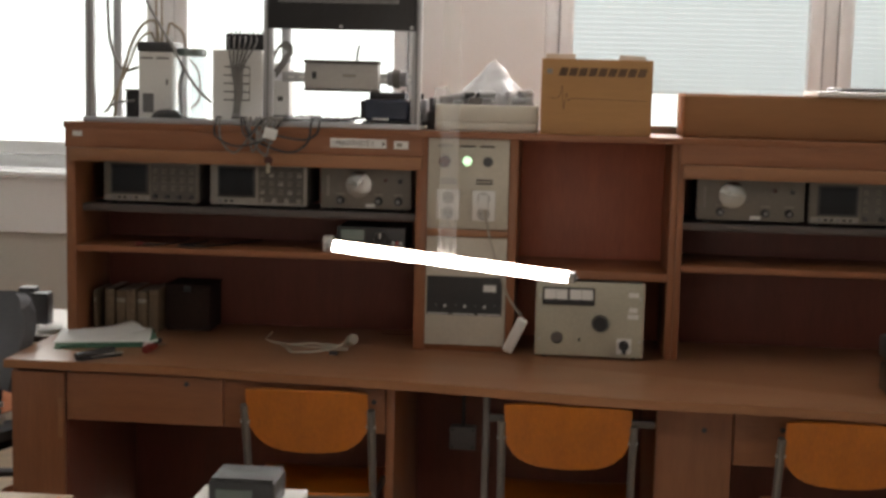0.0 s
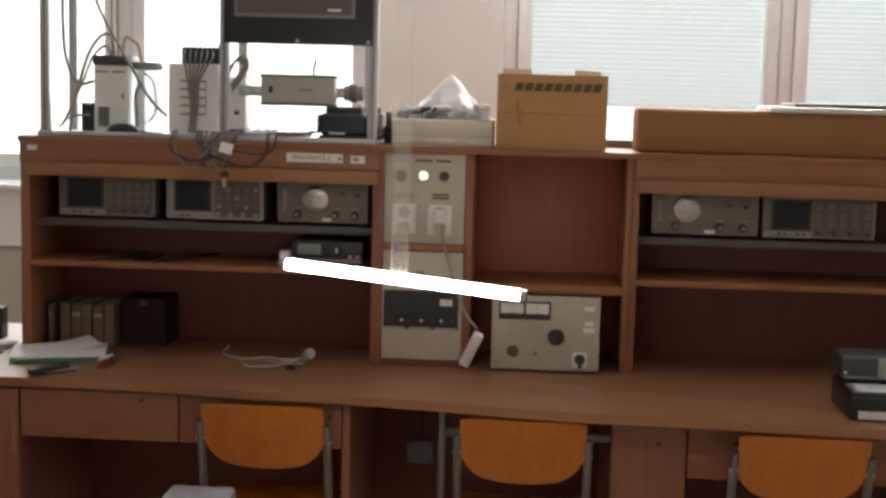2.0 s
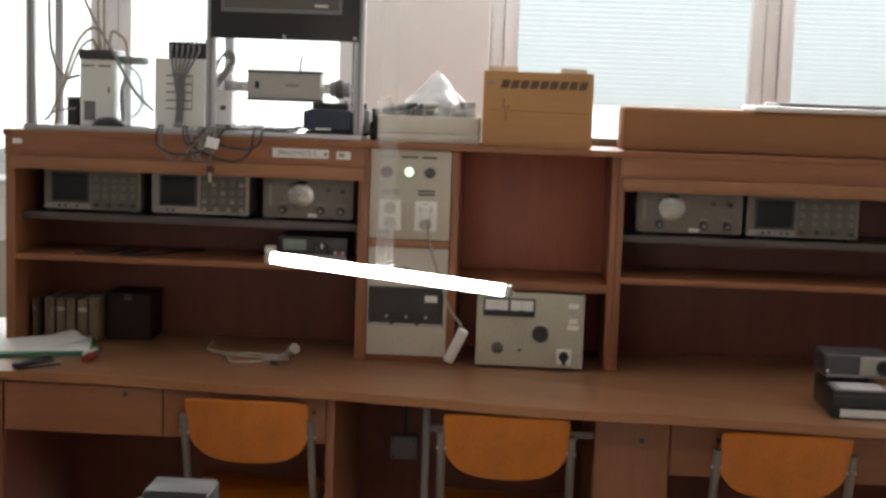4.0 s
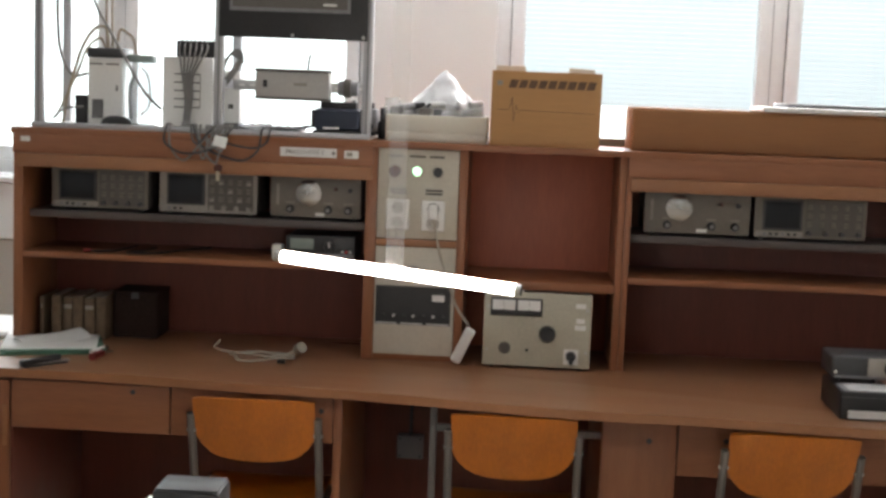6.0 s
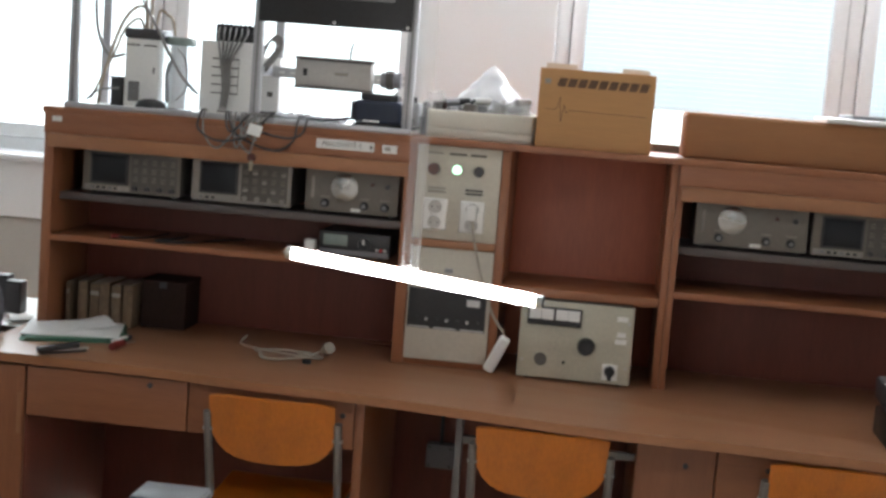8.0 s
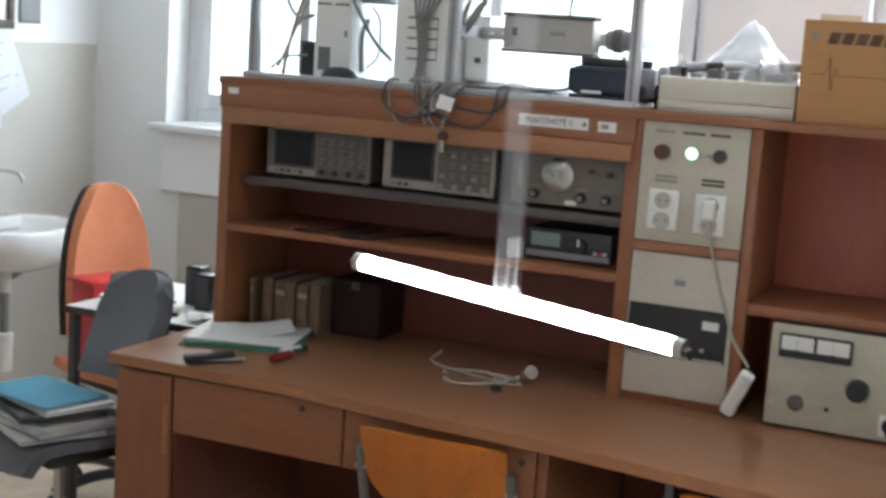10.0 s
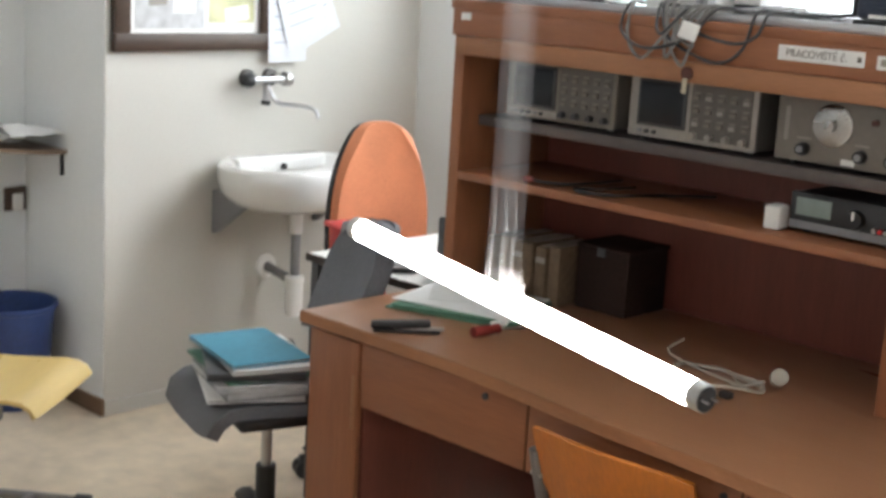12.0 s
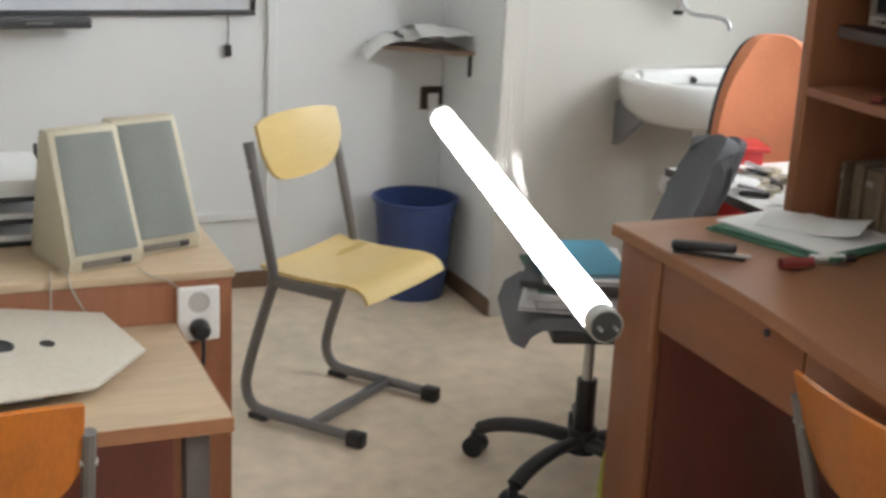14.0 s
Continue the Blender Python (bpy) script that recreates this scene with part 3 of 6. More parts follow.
def wall_socket(x, z, y, parent, w=0.077, h=0.101, mat=WHITE):
    s = part("socket", Box(x - w / 2, y - 0.014, z - h / 2, x + w / 2, y, z + h / 2, 0.005, 3), mat, parent, "white mains socket")
    for dz in (0.024, -0.026):
        bm = turned(Lathe([(0.021, -0.0022), (0.0195, 0.0006), (0.0180, -0.0016), (0.0005, -0.0018)], 24), pose(x, y - 0.0165, z + dz, 90, 0, 0))
        part("socket_well", bm, PALEGREY, s)
        for dx in (-0.0095, 0.0095):
            part("contact_hole", Cyl((x + dx, y - 0.0156, z + dz), (x + dx, y - 0.0142, z + dz), 0.0025, seg=8), BLACK, s)
    return s


wall_socket(1.300, 1.243, -0.003, upper)
wall_socket(1.418, 1.242, -0.003, upper)
blk = plate("black_panel", 1.236, 1.487, 0.874, 1.004, BLACK, -0.0032, lower, 0.003, 0.001, "black instrument panel with terminals")
for i in range(7):
    x = 1.265 + 0.033 * i
    part("terminal", Cyl((x, -0.016, 0.905), (x, -0.006, 0.905), 0.005, seg=10), STEEL if i % 2 else BLACK, blk)
for x0, x1 in ((1.24, 1.308), (1.322, 1.395), (1.408, 1.482)):
    plate("bright_strip", x0, x1, 0.876, 0.881, STEEL, -0.0063, blk, 0.001)
plate("label_sticker", 1.425, 1.466, 0.956, 0.978, PAPER, -0.0063, blk, 0.001)
plate("latch", 1.345, 1.372, 1.058, 1.072, MIDGREY, -0.0032, lower, 0.004, 0.001)

# open bay
u = thing("shelf_unit", (1.78, 0.18, DZ), "brown laminate open bay with one shelf, red-brown back brightened as if tube-lit", "shelf", "shelving bays")
part("side_panel", Box(1.500, 0, DZ + 0.0005, 1.527, BACK - 0.013, TOPZ - 0.022, 0.002), WOOD_V, u)
part("side_panel", Box(2.026, -0.002, DZ + 0.0005, 2.0485, BACK - 0.013, TOPZ - 0.022, 0.002), WOOD_V, u)
part("shelf_board", Box(1.528, 0.001, 1.008, 2.025, BACK - 0.014, 1.036, 0.002), WOOD, u)
part("back_board", Box(1.4995, BACK - 0.012, DZ - 0.0005, 2.0490, BACK, TOPZ - 0.022, 0.001), WOOD_BACK_LIT, u)

# one top board over the bays
t = thing("top_board", (1.7, 0.18, TOPZ), "long brown laminate board that tops the shelving", "shelf top")
part("board", Box(-0.004, -0.016, TOPZ - 0.0215, 3.41, BACK + 0.004, TOPZ, 0.002), WOOD, t)


# ---------------------------------------------------------------- chairs
def school_chair(place, turn, ply, label, tall=1.0, post=0.765, ahead=0.0, rod=0.0125):
    """Sled-base tube chair, facing its own +x; plywood seat and backrest."""
    c = thing("school_chair", place, label, "chair", "school chairs", turn=turn)
    loc = dict(world=False)
    low = lambda bm: turned(bm, Matrix.Diagonal((1, 1, tall, 1)))
    for s in (-1, 1):
        y = 0.195 * s
        f = part("frame", low(Sweep([(0.20, y, 0.024), (0.05, y, 0.024), (-0.10, y, 0.024), (-0.155, y, 0.036), (-0.178, y, 0.085), (-0.165, y, 0.16),
                                 (-0.115, y, 0.32), (-0.088, y, 0.405), (-0.095, y, 0.46), (-0.13, y, 0.60), (-0.13 - 0.255 * (post - 0.60), y, post)], rod, 10, 5)), TUBESTEEL, c, **loc)
        part("foot_cap", low(Box(0.165, y - 0.019, 0, 0.215, y + 0.019, 0.042, 0.007)), BLACK, f, "black plastic foot cap", **loc)
        part("foot_cap", low(Box(-0.16, y - 0.016, 0, -0.10, y + 0.016, 0.018, 0.004)), BLACK, f, "black plastic foot cap", **loc)
        part("seat_bearer", low(Box(-0.10, y - 0.010, 0.395, 0.13, y + 0.010, 0.425, 0.003)), TUBESTEEL, c, **loc)
        part("rivet", low(Cyl((-0.158, y - 0.014 * s, 0.70), (-0.158, y + 0.0 * s + 0.014 * s, 0.70), 0.007, seg=10)), STEEL, f, **loc)
    part("cross_bar", low(Box(0.03, -0.19, 0.014, 0.055, 0.19, 0.036, 0.004)), TUBESTEEL, c, **loc)
    part("cross_bar", low(Box(-0.09, -0.19, 0.397, -0.07, 0.19, 0.417, 0.004)), TUBESTEEL, c, **loc)
    prof = [(-0.135, 0.440), (-0.11, 0.435), (-0.06, 0.431), (0.0, 0.430), (0.08, 0.434), (0.14, 0.438), (0.18, 0.434), (0.205, 0.420), (0.218, 0.398)]
    rows = []
    for i, (x, z) in enumerate(prof):
        w = 0.195 if i > 1 else 0.188 + 0.0035 * i
        rows.append([(x, w * k / 6, z + 0.006 * (k / 6) ** 2) for k in range(-6, 7)])
    part("seat", low(Sheet(rows, 0.010)), ply, c, **loc)
    rows = []
    zt, zb = (0.84, 0.595) if tall < 0.95 else (0.832, 0.655)
    for i in range(9):
        q = i / 8
        row = []
        for k in range(-8, 9):
            v = k / 8
            bot = zb + 0.025 * v * v + 0.075 * abs(v) ** 6
            high = zt - 0.012 * abs(v) ** 4
            z = high + (bot - high) * q
            x = -0.128 - 0.30 * (z - 0.60) + 0.030 * v * v - 0.020 + ahead
            row.append((x, 0.185 * v, z))
        rows.append(row)
    part("backrest", low(Sheet(rows, 0.009)), ply, c, **loc)
    return c


school_chair((0.925, -0.298, 0), 90, PLY_BACKLIT, "lacquered plywood chair on a grey tube frame at the bench, coloured orange as if backlit", 0.85)
school_chair((1.715, -0.345, 0), 90, PLY_BACKLIT, "lacquered plywood chair on a grey tube frame at the bench, coloured orange as if backlit", 0.85)
school_chair((2.525, -0.41, 0), 90, PLY_BACKLIT, "lacquered plywood chair on a grey tube frame at the bench, coloured orange as if backlit", 0.85)
school_chair((0.415, -1.867, 0), 180, PLY_BACKLIT, "lacquered plywood chair pushed to the low table, coloured orange as if backlit", 0.875)
school_chair((-0.885, -0.785, 0), 38, PLY_WINDOWLIT, "lacquered plywood chair standing free on the floor, coloured pale yellow as if window-lit", 1.0, 0.775, 0.03, 0.0145)



# ---------------------------------------------------------------- the hanging tube
A, B = Vector((1.136, -1.341, 1.2565)), Vector((1.711, -1.436, 1.2135))
ax = (B - A).normalized()
mid = (A + B) / 2
tube = thing("fluorescent_tube", mid, "lit white fluorescent tube hanging free in clear film", "lamp")
part("glass_tube", Cyl(A + ax * 0.012, B - ax * 0.012, 0.0132, seg=32), TUBEGLOW, tube, "glowing white phosphor tube")
for q, d in ((A, ax), (B, -ax)):
    cap = part("end_cap", Cyl(q - d * 0.002, q + d * 0.0125, 0.0136, seg=32), STEEL, tube, "metal end cap with two pins")
    part("cap_disc", Cyl(q - d * 0.0032, q - d * 0.0019, 0.0122, seg=24), BLACK, cap)
    n = d.cross(Vector((0, 0, 1))).normalized()
    for s in (-1, 1):
        part("pin", Cyl(q - d * 0.010 + n * 0.0062 * s, q - d * 0.0033 + n * 0.0062 * s, 0.0013, seg=8), CHROME, cap)
side = ax.cross(Vector((0, 0, 1))).normalized()
strap = thing("hanging_strap", (mid.x, mid.y, H), "clear plastic film loop that holds up the tube", "strap")
c0 = mid + Vector((0, 0, 0)) - ax * 0.005
for s in (-1, 1):
    rows = []
    for z, off in ((0.0, 0.0150), (0.012, 0.0145), (0.028, 0.010), (0.06, 0.007), (0.3, 0.005), (0.9, 0.004), (H - mid.z - 0.001, 0.003)):
        rows.append([c0 + ax * w + side * off * s + Vector((0, 0, z)) for w in (-0.021, -0.007, 0.007, 0.021)])
    part("film", Sheet(rows, 0.0005), FILM, strap)
part("film_loop", turned(Lathe([(0.0150, -0.021), (0.0150, 0.021)], 24), Matrix.Translation(c0) @ ax.to_track_quat("Z", "Y").to_matrix().to_4x4()), FILM, strap)
# added strips that imitate the bright streaks on the film above the tube
for w in (-0.017, 0.002, 0.018):
    rows = []
    for z, off, wd in ((0.0145, 0.0, 0.005), (0.03, 0.002, 0.003), (0.055, 0.0, 0.0022), (0.085, -0.002, 0.0014), (0.12, 0.0, 0.0005)):
        rows.append([c0 + ax * (w + k * wd) + side * (0.004 + off) + Vector((0, 0, z)) for k in (-1, 0, 1)])
    part("bright_film_fold", Sheet(rows, 0.0006), FILM_LIT, strap)


# ---------------------------------------------------------------- instruments on the shelves
def knob(x, y, z, r, depth, mat, parent, name="knob", pointer=False):
    k = part(name, turned(Lathe([(r, 0), (r * 0.98, depth * 0.5), (r * 0.86, depth), (0.0004, depth)], 18, caps=False), pose(x, y, z, 90, 0, 0)), mat, parent)
    if pointer:
        part("pointer", Box(x - r * 0.12, y - depth - 0.001, z, x + r * 0.12, y - depth + 0.0005, z + r * 0.85), WHITE, k, smooth=False)
    return k


def feet(x0, x1, y0, y1, z, h, parent):
    for x in (x0 + 0.03, x1 - 0.03):
        for y in (y0 + 0.03, y1 - 0.03):
            part("foot", Cyl((x, y, z), (x, y, z + h), 0.008, seg=10), BLACK, parent)


def oscilloscope(x0, x1, z0, h, label, bezel, rows, dark=True, y=0.09, depth=0.24):
    o = thing("oscilloscope", ((x0 + x1) / 2, y + depth / 2, z0), label, "oscilloscope", "oscilloscopes")
    f = 0.01
    feet(x0, x1, y, y + depth, z0, f, o)
    part("case", Box(x0 + 0.003, y + 0.012, z0 + f, x1 - 0.003, y + depth, z0 + h, 0.004), INSTR, o)
    p = part("front_panel", Box(x0, y, z0 + f - 0.001, x1, y + 0.011, z0 + h + 0.002, 0.004), bezel, o)
    sx0, sx1 = x0 + 0.035, x0 + 0.035 + 0.115
    s = part("screen_bezel", Box(sx0 - 0.008, y - 0.006, z0 + 0.035, sx1 + 0.008, y - 0.0005, z0 + h - 0.012, 0.003), DARKGREY, p)
    part("lower_strip", Box(x0 + 0.006, y - 0.0016, z0 + 0.013, sx1 + 0.012, y - 0.0003, z0 + 0.031), SCOPEPALE, p, "paler strip under the screen", smooth=False)
    part("screen", Box(sx0, y - 0.0075, z0 + 0.042, sx1, y - 0.0062, z0 + h - 0.018, 0.0005), CRT, s, "dark unlit screen")
    part("control_field", Box(sx1 + 0.018, y - 0.0015, z0 + 0.02, x1 - 0.012, y - 0.0003, z0 + h - 0.01), INSTR, p, smooth=False)
    for i in range(rows):
        part("push_button", Box(x0 + 0.03 + 0.02 * i, y - 0.006, z0 + 0.018, x0 + 0.041 + 0.02 * i, y - 0.0003, z0 + 0.026, 0.001), BLACK if i % 3 else MIDGREY, p)
    a, b = sx1 + 0.032, x1 - 0.026
    for i in range(4):
        x = a + (b - a) * i / 3
        knob(x, y - 0.0015, z0 + 0.028, 0.0085, 0.014, DARKGREY if dark else bezel, p)
    for r in range(3):
        for i in range(5):
            x = a + (b - a) * i / 4
            z = z0 + 0.054 + r * 0.029
            part("key", Box(x - 0.008, y - 0.0055, z - 0.005, x + 0.008, y - 0.0012, z + 0.005, 0.001), INSTR_LT if (i + r) % 3 else bezel, p)
            plate("caption_bar", x - 0.008, x + 0.008, z + 0.009, z + 0.0112, INK_SOFT, y - 0.0018, p, 0.0005)
    return o


S1 = 1.2015
oscilloscope(0.100, 0.435, S1, 0.148, "grey oscilloscope with dark screen on the grey shelf", INSTR_LT, 5)
oscilloscope(0.474, 0.809, S1 - 0.0005, 0.152, "grey oscilloscope with pale bezel on the grey shelf", SCOPEPALE, 3, False)
oscilloscope(2.484, 2.853, S1, 0.146, "grey oscilloscope beside a signal generator", INSTR_LT, 6)


def signal_generator(x0, x1, z0, h, dial=0.42, y=0.09, depth=0.24):
    o = thing("signal_generator", ((x0 + x1) / 2, y + depth / 2, z0), "grey signal generator with a round silver tuning dial", "signal generator", "signal generators")
    feet(x0, x1, y, y + depth, z0, 0.01, o)
    part("case", Box(x0 + 0.003, y + 0.012, z0 + 0.01, x1 - 0.003, y + depth, z0 + h, 0.004), INSTR, o)
    p = part("front_panel", Box(x0, y, z0 + 0.009, x1, y + 0.011, z0 + h + 0.002, 0.004), INSTR_LT, o)
    w = x1 - x0
    cx, cz = x0 + w * dial, z0 + h * 0.62
    d = part("tuning_dial", turned(Lathe([(0.044, 0), (0.044, 0.004), (0.040, 0.006), (0.012, 0.006), (0.012, 0.02), (0.0004, 0.021)], 40), pose(cx, y - 0.0003, cz, 90, 0, 0)), DIALSTEEL, p, "dull metal dial")
    for i in range(9):
        a = radians(30 + 15 * i)
        bm = turned(Box(-0.0006, -0.0005, 0.034, 0.0006, 0.0, 0.039), pose(cx, y - 0.0065, cz, 0, 0, 0) @ pose(0, 0, 0, 0, math.degrees(a) - 90, 0))
        part("scale_mark", bm, INK, d, smooth=False)
    for fx in (0.22, 0.64, 0.86):
        kb = knob(x0 + w * fx, y - 0.0003, z0 + 0.036, 0.014, 0.016, BLACK, p)
        part("knob_cap", Cyl((x0 + w * fx, y - 0.0185, z0 + 0.036), (x0 + w * fx, y - 0.0161, z0 + 0.036), 0.0075, seg=16), MIDGREY, kb, "grey knob cap")
        plate("caption_bar", x0 + w * fx - 0.016, x0 + w * fx + 0.016, z0 + 0.056, z0 + 0.060, INK_SOFT, y - 0.0003, p, 0.0006)
    part("jack", Cyl((x0 + w * 0.88, y - 0.012, z0 + h * 0.72), (x0 + w * 0.88, y, z0 + h * 0.72), 0.008, seg=14), DARKGREY, p)
    knob(x0 + w * 0.72, y - 0.0003, z0 + h * 0.74, 0.007, 0.01, REDLAMP, p, "indicator")
    plate("type_plate", x0 + 0.02, x0 + 0.03, z0 + 0.05, z0 + 0.12, INK_SOFT, y - 0.0003, p, 0.0006)
    plate("sticker", x0 + w * 0.5, x0 + w * 0.6, z0 + 0.014, z0 + 0.026, PAPER, y - 0.0003, p, 0.0006)


signal_generator(0.857, 1.166, S1, 0.146)
signal_generator(2.119, 2.470, S1 + 0.001, 0.150, 0.33)

S2 = 1.0645
m = thing("multimeter", (1.03, 0.15, S2), "dark bench multimeter with grey display on the lower shelf", "multimeter")
feet(0.915, 1.15, 0.08, 0.30, S2, 0.008, m)
part("case", Box(0.917, 0.092, S2 + 0.008, 1.148, 0.30, S2 + 0.083, 0.004), DARKGREY, m)
p = part("front_panel", Box(0.915, 0.08, S2 + 0.007, 1.15, 0.0915, S2 + 0.085, 0.003), BLACK, m)
part("display", Box(0.93, 0.0775, S2 + 0.038, 1.01, 0.0797, S2 + 0.075, 0.0005), LCD, p, "grey liquid crystal display")
plate("lower_strip", 0.917, 1.148, S2 + 0.010, S2 + 0.026, MIDGREY, 0.0797, p, 0.0015)
knob(1.065, 0.0797, S2 + 0.048, 0.021, 0.014, BLACK, p, pointer=True)
for i in range(3):
    part("terminal", Cyl((1.11 + 0.013 * i, 0.070, S2 + 0.034), (1.11 + 0.013 * i, 0.080, S2 + 0.034), 0.005, seg=12), RED if i == 1 else STEEL, p)
a = thing("mains_adapter", (0.893, 0.08, S2), "small white plug adapter on the lower shelf", "adapter")
part("body", Box(0.872, 0.05, S2, 0.908, 0.095, S2 + 0.052, 0.006, 3), WHITE, a)
part("pin", Cyl((0.89, 0.095, S2 + 0.03), (0.89, 0.112, S2 + 0.03), 0.003, seg=8), STEEL, a)
l = thing("black_lead", (0.45, 0.08, S2), "black test lead lying in loops on the lower shelf", "cable")
part("cord", Sweep([(0.62, 0.26, S2 + 0.006), (0.55, 0.17, S2 + 0.006), (0.50, 0.07, S2 + 0.006), (0.46, 0.022, S2 + 0.007), (0.41, 0.012, S2 + 0.007), (0.38, 0.04, S2 + 0.006),
                    (0.42, 0.10, S2 + 0.006), (0.44, 0.19, S2 + 0.006)], 0.0042, 8, 6), BLACK, l)
part("cord", Sweep([(0.36, 0.24, S2 + 0.006), (0.35, 0.14, S2 + 0.006), (0.33, 0.07, S2 + 0.006), (0.285, 0.03, S2 + 0.007), (0.255, 0.03, S2 + 0.008)], 0.0042, 8, 6), BLACK, l)
part("probe_tip", Cyl((0.255, 0.03, S2 + 0.009), (0.235, 0.015, S2 + 0.009), 0.008, seg=12), DARKRED, l)
# bound volumes below
for i in range(6):
    x0 = 0.055 + 0.039 * i
    w = 0.034 if i else 0.012
    h = 0.143 + (0.006 if i % 2 else 0)
    b = thing("bound_volume", (x0 + w / 2, 0.2, DZ), "tan cloth-bound volume standing in a row in the bay", "book", "bound volumes")
    y0 = 0.105 + 0.006 * (i % 3)
    part("binding", Box(x0, y0, DZ, x0 + w, y0 + 0.17, DZ + h, 0.004), BOOKTAN, b)
    part("page_block", Box(x0 + 0.003, y0 + 0.01, DZ + h, x0 + w - 0.003, y0 + 0.168, DZ + h + 0.001), INK_SOFT, b)
    part("spine_band", Box(x0 + 0.002, y0 - 0.0008, DZ + h * 0.72, x0 + w - 0.002, y0 - 0.0001, DZ + h * 0.82), BOOKTAN if i % 2 else INK_SOFT, b)
b = thing("dark_case", (0.37, 0.26, DZ), "dark brown instrument case at the back of the bay", "case")
part("body", Box(0.296, 0.17, DZ, 0.452, 0.335, DZ + 0.155, 0.004), DARKBROWN, b)
part("lid", Box(0.294, 0.168, DZ + 0.1555, 0.454, 0.337, DZ + 0.165, 0.002), DARKBROWN, b)
part("lid_clasp", Box(0.36, 0.1645, DZ + 0.14, 0.385, 0.1678, DZ + 0.162, 0.001), DARKGREY, b)

# ---------------------------------------------------------------- generator in the open bay
g = thing("power_generator", (1.78, 0.1, DZ), "beige enamelled high-voltage generator with two panel meters", "generator")
gx0, gx1, gz0, gz1, gy = 1.600, 1.955, DZ + 0.012, 1.004, -0.033
feet(gx0, gx1, gy, 0.27, DZ, 0.012, g)
part("case", Box(gx0 + 0.004, gy + 0.012, gz0, gx1 - 0.004, 0.28, gz1 - 0.001, 0.004), DARKGREY, g)
p = part("front_panel", Box(gx0, gy, gz0 - 0.004, gx1, gy + 0.0115, gz1 + 0.001, 0.003), GENGREY, g, "beige enamelled front panel")
mb = plate("meter_frame", 1.622, 1.792, 0.928, 0.986, BLACK, gy - 0.0003, p, 0.012, 0.003)
for a, b in ((1.628, 1.703), (1.711, 1.786)):
    f = plate("meter_face", a, b, 0.947, 0.981, PAPER, gy - 0.0125, mb, 0.001)
    plate("needle", (a + b) / 2 - 0.0004, (a + b) / 2 + 0.0004, 0.956, 0.976, INK, gy - 0.0138, mb, 0.0005)
    part("needle_hub", Cyl(((a + b) / 2, gy - 0.0155, 0.942), ((a + b) / 2, gy - 0.0125, 0.942), 0.008, seg=16), BLACK, mb)
knob(1.812, gy - 0.0003, 0.87, 0.028, 0.024, BLACK, p, "rotary_knob")
sw = plate("switch_plate", 1.868, 1.917, 0.770, 0.822, WHITE, gy - 0.0003, p, 0.003, 0.001, "white plate of the cam switch")
knob(1.892, gy - 0.0035, 0.799, 0.017, 0.02, BLACK, sw, "cam_switch")
part("switch_lever", Box(1.886, gy - 0.028, 0.774, 1.899, gy - 0.004, 0.800, 0.003), BLACK, sw)
part("socket_ring", turned(Lathe([(0.020, 0), (0.020, 0.003), (0.014, 0.004), (0.013, 0.0005), (0.0004, 0.0005)], 24), pose(1.672, gy - 0.0003, 0.818, 90, 0, 0)), INSTR, p)
part("screw", Cyl((1.746, gy - 0.004, 0.813), (1.746, gy, 0.813), 0.005, seg=10), BLACK, p)
for z, w in ((0.967, 0.034), (0.917, 0.028), (0.895, 0.036)):
    plate("sticker", 1.925 - w / 2 - 0.006, 1.925 + w / 2 - 0.006, z - 0.008, z + 0.008, WHITE, gy - 0.0003, p, 0.0008)
for x in (gx0 + 0.014, gx1 - 0.014):
    for z in (gz0 + 0.05, gz1 - 0.05):
        part("panel_screw", Cyl((x, gy - 0.003, z), (x, gy, z), 0.005, seg=10), STEEL, p)

# mains lead from the column's socket down to a loose coupler
l = thing("extension_lead", (1.42, -0.03, 1.24), "white mains lead plugged into the column, coupler hanging by the bench", "cable")
part("plug", Box(1.402, -0.046, 1.232, 1.436, -0.0175, 1.282, 0.008, 3), WHITE, l)
part("cord", Sweep([(1.424, -0.036, 1.232), (1.432, -0.034, 1.18), (1.452, -0.022, 1.10), (1.478, -0.016, 1.02), (1.51, -0.02, 0.94), (1.552, -0.028, 0.885)], 0.0042, 8, 6), CABLEWHITE, l)
part("coupler", turned(Box(-0.018, -0.013, -0.066, 0.018, 0.013, 0.066, 0.009, 3), pose(1.535, -0.052, 0.822, 14, 24, 0)), WHITE, l)

# ---------------------------------------------------------------- on the worktop
f = thing("document_folder", (0.153, -0.055, DZ), "green card folder with loose white papers on the worktop", "folder", turn=18)
part("cover", Box(-0.16, -0.14, 0, 0.163, 0.14, 0.004, 0.001), GREENCARD, f, world=False)
part("cover", turned(Box(-0.155, -0.135, 0.0042, 0.162, 0.14, 0.013, 0.002), pose(0.006, 0.004, 0, 0, 0, 3)), GREENCARD, f, world=False)
part("paper", turned(Box(-0.152, -0.12, 0.0132, 0.155, 0.13, 0.0165, 0.0005), pose(-0.004, 0.01, 0, 0, 0, -3)), PAPER, f, world=False)
rows = [[(x, y, 0.018 + 0.018 * max(0, (x - 0.02) / 0.12) ** 2 + 0.006 * math.sin(y * 25)) for y in np.linspace(-0.03, 0.12, 7)] for x in np.linspace(-0.1, 0.13, 9)]
part("curled_sheet", turned(Sheet(rows, 0.0006), pose(0.0, 0.0, 0.004, 0, 0, 20)), PAPER, f, world=False)
s = thing("stapler", (0.23, -0.345, DZ), "black office stapler lying on the worktop", "stapler", turn=48)
part("base", Box(-0.075, -0.015, 0, 0.075, 0.015, 0.006, 0.002), BLACK, s, world=False)
